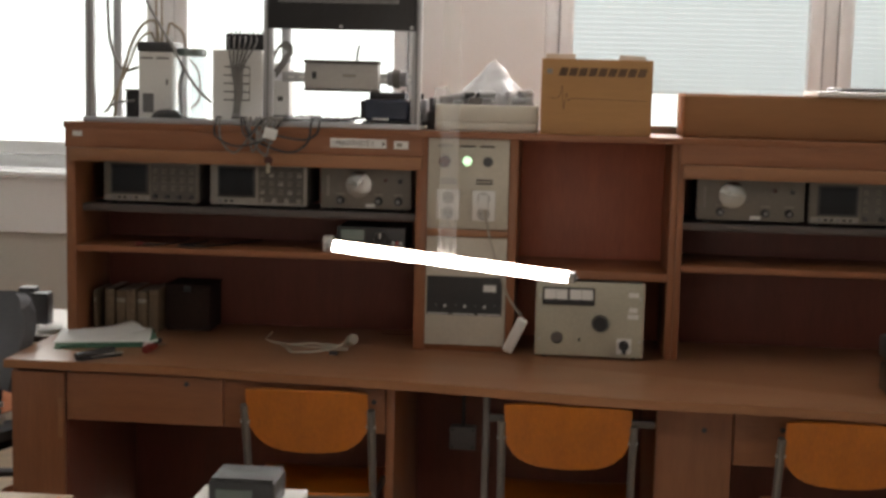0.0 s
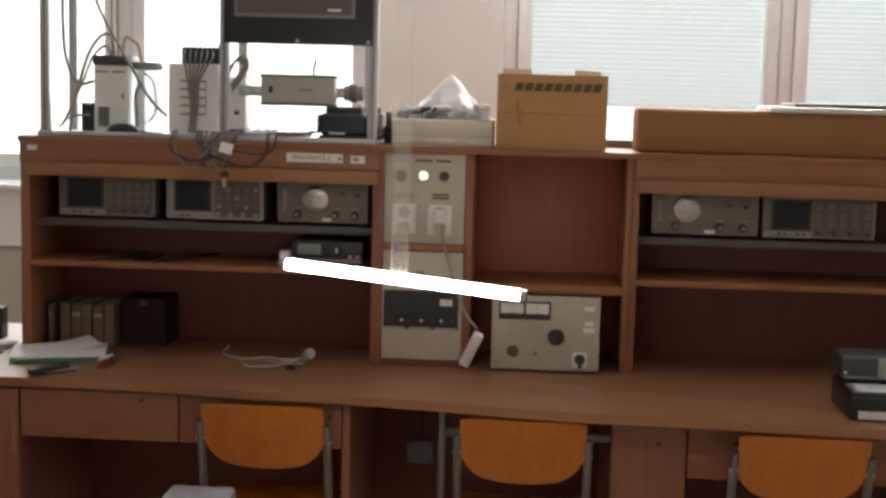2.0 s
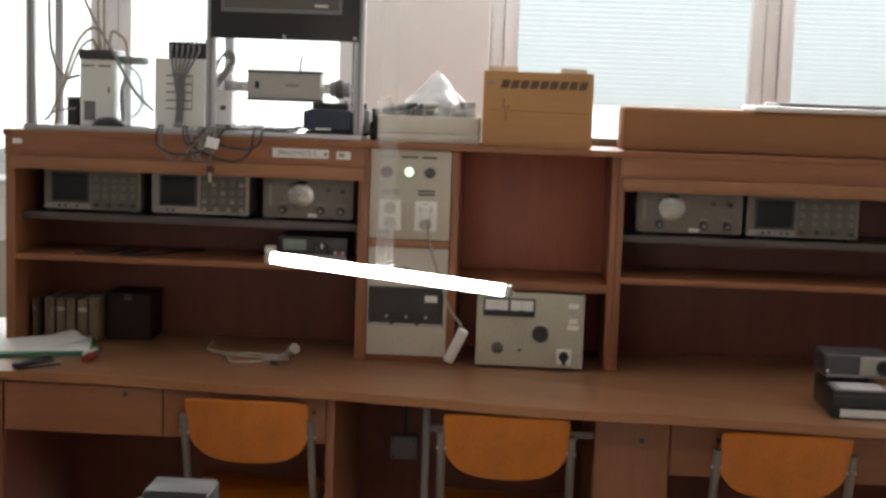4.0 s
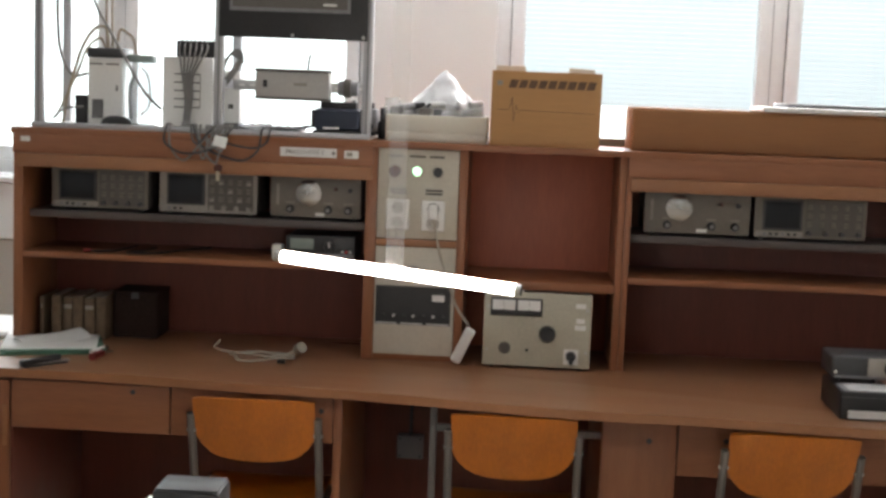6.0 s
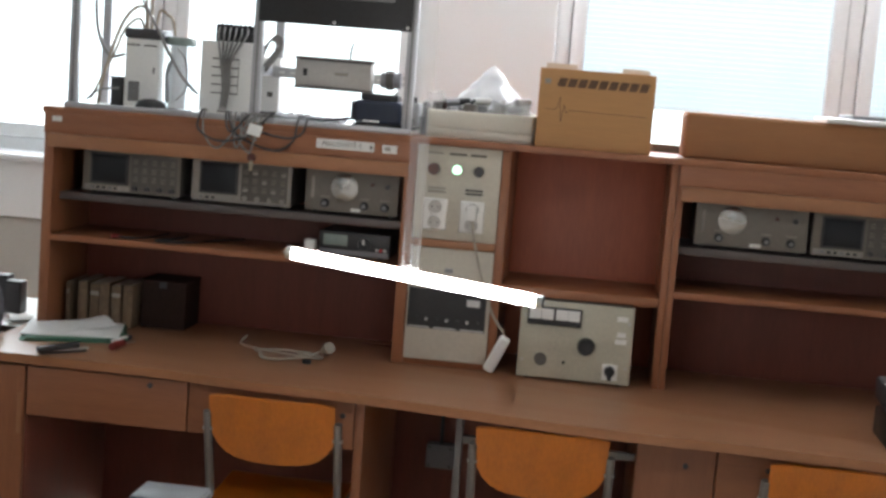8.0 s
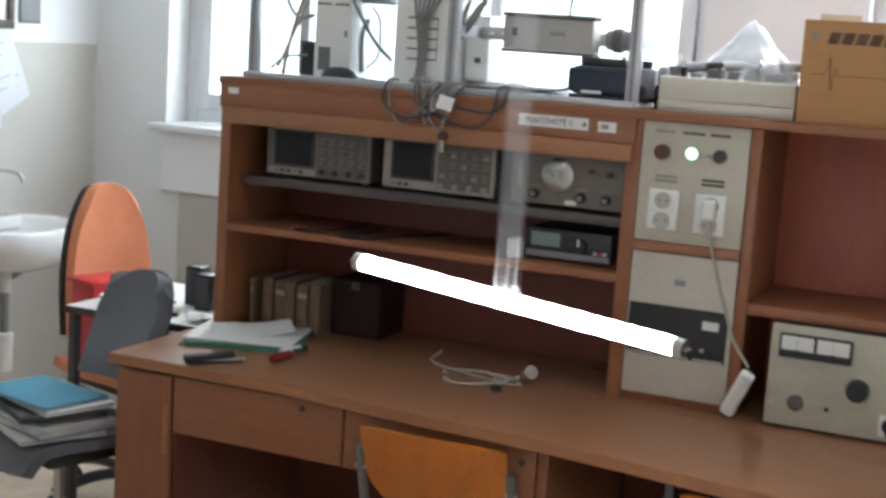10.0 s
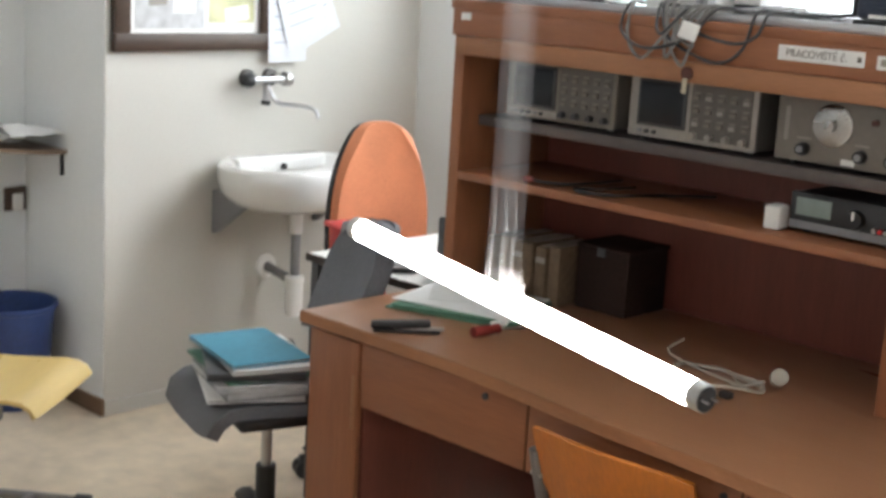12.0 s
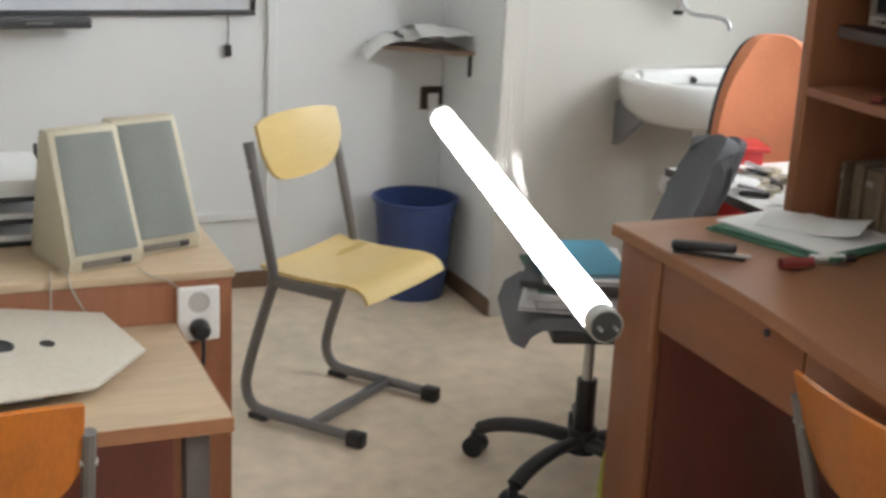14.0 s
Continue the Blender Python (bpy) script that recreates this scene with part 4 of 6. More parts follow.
part("arm", turned(Box(-0.08, -0.014, 0.008, 0.055, 0.014, 0.026, 0.006, 3), pose(0, 0, 0.002, 0, -3, 0)), BLACK, s, world=False)
part("magazine", Box(-0.03, -0.008, 0.0062, 0.085, 0.008, 0.012, 0.001), STEEL, s, world=False)
k = thing("screwdriver", (0.365, -0.18, DZ), "dark red handled screwdriver lying on the worktop", "screwdriver", turn=82)
part("handle", turned(Lathe([(0.0004, -0.08), (0.012, -0.078), (0.014, -0.05), (0.011, -0.02), (0.012, -0.005), (0.0004, 0.0)], 14), pose(0, 0, 0.014, 0, 90, 0)), DARKRED, k, world=False)
part("blade", Cyl((0, 0, 0.014), (0.075, 0, 0.006), 0.003, seg=8), STEEL, k, world=False)
k = thing("marker_pen", (0.332, -0.115, DZ), "white marker pen lying beside the folder", "pen", turn=78)
part("barrel", Cyl((-0.045, 0, 0.009), (0.03, 0, 0.009), 0.009, seg=14), WHITE, k, world=False)
part("cap", Cyl((0.0305, 0, 0.0092), (0.055, 0, 0.0092), 0.0092, seg=14), DARKGREY, k, world=False)

c = thing("coiled_cable", (0.9, -0.06, DZ), "coiled off-white cable with a plug on the worktop", "cable")
pts = []
for i in range(34):
    a = i * 0.42
    r = 0.085 + 0.018 * math.sin(i * 1.3)
    pts.append((0.86 + 0.0 + r * 1.15 * math.cos(a), -0.07 + r * 0.8 * math.sin(a), DZ + 0.004 + 0.0016 * (i % 5)))
part("cord", Sweep([(0.70, 0.06, DZ + 0.03), (0.71, 0.0, DZ + 0.008)] + pts + [(0.93, -0.06, DZ + 0.006), (0.965, -0.03, DZ + 0.018)], 0.0032, 6, 4), CABLEWHITE, c)
part("plug", turned(Lathe([(0.0004, -0.022), (0.014, -0.02), (0.018, 0.0), (0.018, 0.02), (0.0004, 0.021)], 18), pose(0.985, -0.015, DZ + 0.026, 65, 0, 40)), CABLEWHITE, c)
part("cable_tie", Box(0.935, -0.158, DZ + 0.0005, 0.962, -0.138, DZ + 0.014, 0.003), BLACK, c)

pr = thing("projector", (2.754, -0.31, DZ + 0.085), "small grey and black data projector resting on a black case", "projector")
PZ = DZ + 0.097
part("body", Box(2.654, -0.425, PZ, 2.858, -0.270, PZ + 0.068, 0.010, 3), DARKGREY, pr)
part("bottom_rail", Box(2.662, -0.4285, PZ + 0.002, 2.850, -0.4255, PZ + 0.010, 0.001), MIDGREY, pr)
lh = part("lens_housing", Box(2.758, -0.438, PZ + 0.011, 2.855, -0.4255, PZ + 0.066, 0.005), SCOPEPALE, pr, "pale grey lens housing")
part("lens", turned(Lathe([(0.023, 0), (0.023, 0.012), (0.019, 0.014), (0.016, 0.005), (0.0004, 0.003)], 28), pose(2.827, -0.4385, PZ + 0.036, 90, 0, 0)), BLACK, lh)
part("pilot_light", Cyl((2.665, -0.430, PZ + 0.020), (2.665, -0.4245, PZ + 0.020), 0.004, seg=10), WHITE, pr)
for x in (2.677, 2.787):
    for y in (-0.405, -0.295):
        part("foot", Cyl((x, y, DZ + 0.0852), (x, y, PZ + 0.001), 0.008, seg=12), BLACK, pr)
pc = thing("equipment_case", (2.737, -0.38, DZ), "black equipment case with a white label strip on the worktop", "case")
part("body", Box(2.657, -0.550, DZ, 2.820, -0.290, DZ + 0.083, 0.005), BLACK, pc)
part("white_strip", Box(2.680, -0.5530, DZ + 0.006, 2.814, -0.5502, DZ + 0.029), PAPER, pc)
part("lid_seam", Box(2.659, -0.5515, DZ + 0.066, 2.818, -0.5502, DZ + 0.069), DARKGREY, pc)
cs = thing("cassette_sleeve", (2.742, -0.50, DZ + 0.083), "flat grey sleeve lying on the black case", "sleeve")
part("sleeve", Box(2.667, -0.545, DZ + 0.0832, 2.814, -0.435, DZ + 0.0862, 0.001), MIDGREY, cs)
part("paper", Box(2.682, -0.540, DZ + 0.0864, 2.810, -0.440, DZ + 0.0872), PAPER_GREY, cs)

# ---------------------------------------------------------------- on top of the shelving
r = thing("test_rack", (0.62, 0.19, TOPZ), "aluminium profile test rack with a black panel standing on the shelving", "rack")
part("base_plate", Box(0.055, 0.03, TOPZ, 1.196, 0.352, TOPZ + 0.012, 0.002), WHITE, r)
part("front_profile", Box(0.055, 0.012, TOPZ + 0.0002, 1.196, 0.0298, TOPZ + 0.018, 0.002), ALU, r)
for x in (0.058, 0.668, 1.166):
    pf = part("upright", Box(x, 0.031, TOPZ + 0.0122, x + 0.03, 0.061, 2.75, 0.002), ALU, r)
    part("slot", Box(x + 0.011, 0.0302, TOPZ + 0.013, x + 0.019, 0.0309, 2.75), MIDGREY, pf, smooth=False)
for x in (0.058, 0.668):
    part("rear_upright", Box(x, 0.32, TOPZ + 0.0122, x + 0.03, 0.35, 2.75, 0.002), ALU, r)
cb = part("cross_profile", Box(0.0885, 0.032, 1.972, 0.6675, 0.060, 2.002, 0.002), ALU, r)
part("slot", Box(0.090, 0.0312, 1.983, 0.666, 0.0319, 1.991), MIDGREY, cb, smooth=False)
part("rear_cross_profile", Box(0.0885, 0.321, 1.990, 0.6675, 0.349, 2.020, 0.002), ALU, r)
part("top_profile", Box(0.058, 0.031, 2.7505, 1.196, 0.061, 2.78, 0.002), ALU, r)
bp = part("black_panel", Box(0.684, 0.020, 1.806, 1.178, 0.0305, 2.35, 0.003), BLACK, r, "black display panel")
part("screen", Box(0.719, 0.0165, 1.893, 1.120, 0.0198, 2.25, 0.001), MIDGREY, bp, "grey framed screen")
part("screen_glass", Box(0.729, 0.0155, 1.905, 1.110, 0.0163, 2.24), INSTR, bp)
plate("maker_plate", 1.03, 1.075, 1.915, 1.923, WHITE, 0.0153, bp, 0.0005)
for x in (0.93, 1.165):
    part("screw", Cyl((x, 0.016, 1.817), (x, 0.0198, 1.817), 0.006, seg=12), STEEL, bp)
dr = part("din_rail", Box(0.698, 0.196, 1.632, 1.166, 0.204, 1.667, 0.002), STEEL, r, "perforated mounting rail")
for i in range(12):
    x = 0.72 + 0.037 * i
    part("rail_slot", Box(x, 0.1952, 1.645, x + 0.018, 0.1958, 1.652), WHITE, dr, smooth=False)
part("rail_post", Box(1.166, 0.0612, 1.635, 1.178, 0.21, 1.664), ALU, r)
part("rail_post", Box(0.684, 0.0612, 1.635, 0.697, 0.21, 1.664), ALU, r)

T = TOPZ + 0.0122
u = thing("controller_box", (0.91, 0.16, 1.61), "beige controller housing clipped on the mounting rail", "controller")
part("housing", Box(0.788, 0.13, 1.612, 1.04, 0.1955, 1.697, 0.004), PALEGREY, u)
part("upper_flange", Box(0.786, 0.125, 1.6975, 1.042, 0.1955, 1.708, 0.002), INSTR, u)
part("lower_flange", Box(0.786, 0.125, 1.603, 1.042, 0.1955, 1.6115, 0.002), INSTR, u)
part("indicator", Box(0.815, 0.127, 1.645, 0.829, 0.1298, 1.668), BLACK, u)
plate("type_plate", 0.92, 0.965, 1.652, 1.662, INK_SOFT, 0.1298, u, 0.0006)
part("cable_stub", Sweep([(0.965, 0.15, 1.708), (0.966, 0.15, 1.735), (0.972, 0.152, 1.76)], 0.004, 8, 4), MIDGREY, u)
g = thing("cable_gland", (1.10, 0.17, 1.62), "grey round gland block on the mounting rail", "gland")
part("body", Cyl((1.07, 0.165, 1.65), (1.135, 0.165, 1.65), 0.026, seg=20), MIDGREY, g)
part("collar", Cyl((1.088, 0.165, 1.65), (1.112, 0.165, 1.65), 0.032, seg=20), INSTR, g)

pw = thing("process_module", (0.265, 0.2, T), "white process module with dark lid and hoses on the rack", "module")
part("housing", Box(0.204, 0.15, T, 0.322, 0.27, T + 0.228, 0.005), WHITE, pw)
part("lid", Box(0.200, 0.146, T + 0.2285, 0.326, 0.274, T + 0.262, 0.005), DARKGREY, pw, "dark green-grey lid")
for x in (0.21, 0.268):
    plate("vent_slot", x, x + 0.044, T + 0.204, T + 0.209, INK, 0.1497, pw, 0.0008)
pn = plate("grille", 0.220, 0.258, T + 0.02, T + 0.085, INSTR, 0.1497, pw, 0.002)
for i in range(7):
    plate("rib", 0.222, 0.256, T + 0.024 + 0.0085 * i, T + 0.028 + 0.0085 * i, MIDGREY, 0.1475, pn, 0.001)
plate("latch", 0.302, 0.308, T + 0.115, T + 0.135, INK, 0.1497, pw, 0.001)
j = thing("plastic_jar", (0.37, 0.21, T), "translucent bluish plastic jar with pale lid on the rack", "jar")
part("wall", turned(Lathe([(0.044, 0), (0.048, 0.01), (0.048, 0.20), (0.045, 0.215)], 28, caps=True), pose(0.376, 0.21, T)), JAR, j)
part("lid", turned(Lathe([(0.047, 0.2155), (0.052, 0.217), (0.052, 0.236), (0.048, 0.242), (0.0004, 0.243)], 28), pose(0.376, 0.21, T)), LCD, j, "grey-green lid")
part("inner_tube", Sweep([(0.36, 0.18, T + 0.17), (0.345, 0.17, T + 0.12), (0.35, 0.17, T + 0.02)], 0.007, 8, 6), MIDGREY, j)
b = thing("black_transformer", (0.175, 0.2, T), "small black transformer block on the rack", "transformer")
part("block", Box(0.156, 0.16, T, 0.196, 0.24, T + 0.092, 0.003), BLACK, b)
part("top_flange", Box(0.152, 0.156, T + 0.0922, 0.199, 0.244, T + 0.098, 0.001), DARKGREY, b)
mo = thing("black_mouse", (0.32, 0.085, T), "black computer mouse on the rack's base", "mouse")
part("shell", turned(Lathe([(0.0004, 0.034), (0.4, 0.0325), (0.75, 0.026), (0.95, 0.013), (1.0, 0.0)], 24, caps=False), pose(0.325, 0.085, T) @ Matrix.Diagonal((0.056, 0.032, 1, 1))), BLACK, mo)
part("base", turned(Lathe([(1.0, 0.0), (1.0, 0.003), (0.0004, 0.003)], 24), pose(0.325, 0.085, T) @ Matrix.Diagonal((0.056, 0.032, 1, 1))), DARKGREY, mo)
part("cord", Sweep([(0.378, 0.085, T + 0.008), (0.43, 0.09, T + 0.004), (0.46, 0.10, T + 0.004)], 0.0025, 6, 5), BLACK, mo)

hm = thing("heater_module", (0.56, 0.2, T), "white slotted module with black connector block and grey wires", "module")
part("housing", Box(0.472, 0.12, T, 0.646, 0.30, T + 0.24, 0.005), WHITE, hm)
part("side_housing", Box(0.652, 0.20, T + 0.02, 0.722, 0.30, T + 0.20, 0.004), WHITE, hm)
part("side_base", Box(0.656, 0.198, T, 0.718, 0.296, T + 0.0195), BLACK, hm)
plate("side_port", 0.682, 0.70, T + 0.07, T + 0.085, INK, 0.1997, hm, 0.001)
for i in range(5):
    plate("slot", 0.512, 0.60, T + 0.068 + 0.028 * i, T + 0.0725 + 0.028 * i, INK, 0.1197, hm, 0.0008)
plate("slot_edge", 0.600, 0.603, T + 0.068, T + 0.185, INK_SOFT, 0.1197, hm, 0.0008)
cb = part("connector_block", Box(0.512, 0.14, T + 0.2405, 0.652, 0.22, T + 0.296, 0.003), BLACK, hm, "black terminal block")
for i in range(8):
    part("terminal_pin", Cyl((0.526 + 0.0155 * i, 0.165, T + 0.296), (0.526 + 0.0155 * i, 0.165, T + 0.308), 0.0025, seg=6), DARKGREY, cb)
for i in range(6):
    x = 0.525 + 0.019 * i
    part("wire", Sweep([(x, 0.138, T + 0.285), (x + 0.004, 0.112, T + 0.26), (0.56 + 0.4 * (x - 0.57), 0.108, T + 0.18), (0.565 + 0.25 * (x - 0.57), 0.106, T + 0.10),
                        (0.56 + 0.2 * (x - 0.57), 0.104, T + 0.03), (0.57 + 0.3 * (x - 0.57), 0.06, T + 0.012)], 0.0036, 6, 5), CABLEGREY, hm)

cl = thing("cable_bundle", (0.72, 0.0, TOPZ), "bundle of grey cables hanging over the shelving's rail", "cable")
random.seed(5)
for i in range(10):
    x0 = random.uniform(0.50, 0.66)
    x1 = random.uniform(0.70, 0.92)
    sag = random.uniform(0.015, 0.10)
    o = random.uniform(-0.02, 0.02)
    part("cable", Sweep([(x0, 0.06, T + 0.012), (x0 + 0.01, 0.0, TOPZ + 0.024), (x0 + 0.03 + o, -0.026, TOPZ - sag * 0.5), ((x0 + x1) / 2 + 2 * o, -0.030 - 0.0015 * i, TOPZ - sag),
                         (x1 - 0.05 + o, -0.030, TOPZ - sag * random.uniform(0.3, 0.7)), (x1 - 0.02, -0.004, TOPZ + 0.026), (x1 + 0.01, 0.055, T + 0.012), (x1 + 0.05, 0.13, T + 0.008 + 0.003 * (i % 4)),
                         (x1 + 0.08 + o, 0.2, T + 0.022)], 0.0036, 6, 6), CABLEGREY if i % 3 else DARKGREY, cl)
part("cable_tag", turned(Box(-0.022, -0.002, -0.018, 0.022, 0.002, 0.018, 0.001), pose(0.71, -0.046, TOPZ - 0.022, -12, 12, 0)), PAPER, cl, "white cable tag")
k2 = thing("flat_keyboard", (0.80, 0.2, T), "flat grey cable tray on the rack's base", "tray")
part("plate", Box(0.735, 0.12, T, 0.94, 0.30, T + 0.010, 0.003), MIDGREY, k2)
for i in range(6):
    part("rib", Box(0.745 + 0.032 * i, 0.125, T + 0.0102, 0.757 + 0.032 * i, 0.295, T + 0.017, 0.001), DARKGREY, k2)

hoses = thing("hose_loop", (0.24, 0.2, T + 0.26), "tan and grey hoses looping over the process module", "hose")
H0 = T + 0.263
for pts, rr, mt in (
        ([(0.105, 0.12, 2.3), (0.108, 0.12, 1.85), (0.125, 0.12, 1.72), (0.16, 0.13, 1.66), (0.203, 0.15, 1.668)], 0.0055, CABLEGREY),
        ([(0.135, 0.1, T), (0.15, 0.11, 1.60), (0.185, 0.14, 1.75), (0.22, 0.17, 1.82), (0.25, 0.20, 1.825), (0.262, 0.2, H0)], 0.0055, CABLETAN),
        ([(0.10, 0.13, T + 0.02), (0.17, 0.13, 1.66), (0.20, 0.15, 1.75), (0.235, 0.18, 1.79), (0.25, 0.2, H0)], 0.0045, CABLETAN),
        ([(0.255, 0.2, H0), (0.252, 0.2, 1.90), (0.25, 0.2, 2.4)], 0.0045, CABLETAN),
        ([(0.275, 0.2, H0), (0.272, 0.2, 1.90), (0.27, 0.2, 2.4)], 0.0045, CABLETAN),
        ([(0.29, 0.2, H0), (0.30, 0.2, 1.82), (0.33, 0.19, 1.81), (0.35, 0.19, 1.79), (0.36, 0.19, T + 0.245)], 0.005, CABLETAN),
        ([(0.19, 0.09, 2.1), (0.24, 0.09, 1.92), (0.33, 0.09, 1.76), (0.41, 0.10, 1.62), (0.468, 0.12, 1.555)], 0.005, CABLEGREY),
        ([(0.10, 0.09, T + 0.015), (0.14, 0.1, T + 0.05), (0.2, 0.12, T + 0.06)], 0.004, CABLEGREY),
        ([(0.38, 0.16, 1.70), (0.42, 0.13, 1.66), (0.43, 0.11, 1.57), (0.40, 0.10, 1.53)], 0.003, CABLEGREY)):
    part("hose", Sweep(pts, rr, 8, 7), mt, hoses)
wl = thing("wire_loop", (0.71, 0.17, 1.7), "grey wiring loop beside the slotted module", "wire")
for i in range(4):
    o = 0.008 * i
    part("wire", Sweep([(0.66, 0.13, 1.62 + o), (0.69, 0.10, 1.64 + o), (0.735, 0.09, 1.70 + o), (0.752, 0.09, 1.745 - o), (0.73, 0.10, 1.765 - o), (0.70, 0.12, 1.745), (0.668, 0.14, 1.70 - o), (0.66, 0.16, 1.64)], 0.0042, 8, 6), CABLEGREY, wl)

mt = thing("electric_motor", (1.1, 0.18, T), "dark blue ribbed pump motor with pale end on the rack", "motor")
for y in (0.12, 0.225):
    part("foot_rail", Box(0.992, y - 0.012, T, 1.205, y + 0.012, T + 0.012, 0.002), BLACK, mt)
body = part("casing", Box(0.995, 0.108, T + 0.0125, 1.150, 0.236, T + 0.086, 0.012, 3), MOTORBLUE, mt, "dark blue casing")
for i in range(6):
    z = T + 0.024 + 0.0095 * i
    part("rib", Box(1.004, 0.1035, z, 1.140, 0.1082, z + 0.0045, 0.001), MOTORBLUE, body)
part("rating_plate", Box(1.028, 0.1015, T + 0.016, 1.082, 0.1032, T + 0.023), WHITE, body, "small white rating plate")
part("end_cap", Box(0.984, 0.114, T + 0.018, 0.9945, 0.230, T + 0.080, 0.004), BLACK, mt)
part("terminal_box", Box(1.012, 0.125, T + 0.0865, 1.135, 0.22, T + 0.108, 0.004), BLACK, mt)
for x in (1.018, 1.126):
    part("bolt", Cyl((x, 0.135, T + 0.1082), (x, 0.135, T + 0.116), 0.006, seg=10), MIDGREY, mt)
head = part("pump_head", Box(1.1505, 0.118, T + 0.0125, 1.206, 0.226, T + 0.088, 0.006), MIDGREY, mt, "grey pump head")
part("union", Cyl((1.182, 0.117, T + 0.030), (1.182, 0.098, T + 0.030), 0.016, seg=18), BLACK, head)
part("port", Cyl((1.180, 0.17, T + 0.0882), (1.180, 0.17, T + 0.108), 0.014, seg=16), BLACK, head)
bt = thing("black_bottle", (1.215, 0.2, TOPZ), "small black bottle beside the rack", "bottle")
part("body", turned(Lathe([(0.0004, 0), (0.018, 0.001), (0.019, 0.05), (0.016, 0.06), (0.010, 0.064)], 20), pose(1.226, 0.16, TOPZ)), BLACK, bt)
part("cap", turned(Lathe([(0.012, 0.0642), (0.013, 0.066), (0.013, 0.105), (0.010, 0.108), (0.0004, 0.108)], 20), pose(1.226, 0.16, TOPZ)), DARKGREY, bt)

# foam tray with bagged parts
t = thing("foam_tray", (1.41, 0.2, TOPZ), "off-white polystyrene tray on top of the shelving", "tray")
x0, x1, y0, y1, z1 = 1.244, 1.582, 0.06, 0.34, TOPZ + 0.088
part("bottom", Box(x0, y0, TOPZ, x1, y1, TOPZ + 0.03, 0.004), FOAM, t)
part("wall", Box(x0, y0, TOPZ + 0.0302, x1, y0 + 0.02, z1, 0.004), FOAM, t)
part("wall", Box(x0, y1 - 0.02, TOPZ + 0.0302, x1, y1, z1, 0.004), FOAM, t)
part("wall", Box(x0, y0 + 0.0202, TOPZ + 0.0302, x0 + 0.02, y1 - 0.0202, z1, 0.004), FOAM, t)
part("wall", Box(x1 - 0.02, y0 + 0.0202, TOPZ + 0.0302, x1, y1 - 0.0202, z1, 0.004), FOAM, t)
random.seed(11)
for i in range(9):
    x, y, r = 1.275 + 0.033 * i, 0.12 + 0.05 * (i % 3), random.uniform(-40, 40)
    q = thing("spare_part", (x, y, TOPZ + 0.0302), "small dark and metal component bagged in the foam tray", "component", "bagged parts", turn=r)
    hgt = 0.066 + 0.03 * random.random()
    look_of = (DARKBROWN, MIDGREY, BLACK, INSTR, STEEL)[i % 5]
    if i % 3 == 0:
        part("body", Box(-0.022, -0.012, 0, 0.022, 0.012, hgt, 0.004), look_of, q, world=False)
        part("stud", Cyl((0, 0, hgt), (0.012, 0.004, hgt + 0.016), 0.006, seg=10), (STEEL, BLACK)[i % 2], q, world=False)
    else:
        part("foot", Box(-0.016, -0.012, 0, 0.016, 0.012, hgt - 0.012, 0.003), MIDGREY, q, world=False)
        part("body", Cyl((-0.028, 0, hgt), (0.022, 0.004, hgt + 0.004), 0.0125, seg=16), look_of, q, world=False)
        part("collar", Cyl((0.0222, 0.004, hgt + 0.004), (0.030, 0.005, hgt + 0.005), 0.009, seg=14), (STEEL, BLACK)[i % 2], q, world=False)


def crumple(n, m, f, amp, seed):
    noise.seed_set(seed)
    rows = []
    for i in range(n + 1):
        row = []
        for j in range(m + 1):
            u, v = i / n, j / m
            p = Vector(f(u, v))
            d = noise.noise_vector(p * 22) * amp + noise.noise_vector(p * 60) * amp * 0.35
            row.append(p + d)
        rows.append(row)
    return rows


def peak(u, v):
    x, y = u * 2 - 1, v * 2 - 1
    h = max(0.0, 1 - (x * x * 1.0 + y * y) ** 0.5)
    return (1.425 + 0.14 * x, 0.255 + 0.065 * y, TOPZ + 0.092 + 0.155 * h ** 1.02)


b = thing("plastic_bag", (1.42, 0.22, TOPZ + 0.09), "crumpled white plastic bag peaking out of the foam tray", "bag")
part("film", Sheet(crumple(34, 28, peak, 0.013, 3), 0.0008), BAG, b)
part("corner", Sheet(crumple(8, 8, lambda u, v: (1.235 + 0.05 * u, 0.085 + 0.02 * v + 0.02 * u, TOPZ + 0.085 + 0.06 * v), 0.008, 4), 0.0008), CLEARBAG, b)
part("corner", Sheet(crumple(8, 10, lambda u, v: (1.44 + 0.13 * u, 0.08 + 0.03 * v, TOPZ + 0.088 + 0.04 * v), 0.010, 6), 0.0008), CLEARBAG, b)

# cardboard boxes
c = thing("cardboard_box", (1.77, 0.17, TOPZ), "open brown cardboard box with dark print on the front", "box")
x0, x1, y0, y1, z1 = 1.594, 1.954, 0.02, 0.32, 1.728
part("front_wall", Box(x0, y0, TOPZ, x1, y0 + 0.005, z1, 0.001), CARTON, c)
part("back_wall", Box(x0, y1 - 0.005, TOPZ, x1, y1, z1, 0.001), CARTON, c)
part("side_wall", Box(x0, y0 + 0.0052, TOPZ, x0 + 0.005, y1 - 0.0052, z1, 0.001), CARTON, c)
part("side_wall", Box(x1 - 0.005, y0 + 0.0052, TOPZ, x1, y1 - 0.0052, z1, 0.001), CARTON, c)
part("bottom", Box(x0 + 0.0052, y0 + 0.0052, TOPZ, x1 - 0.0052, y1 - 0.0052, TOPZ + 0.005), CARTON, c)
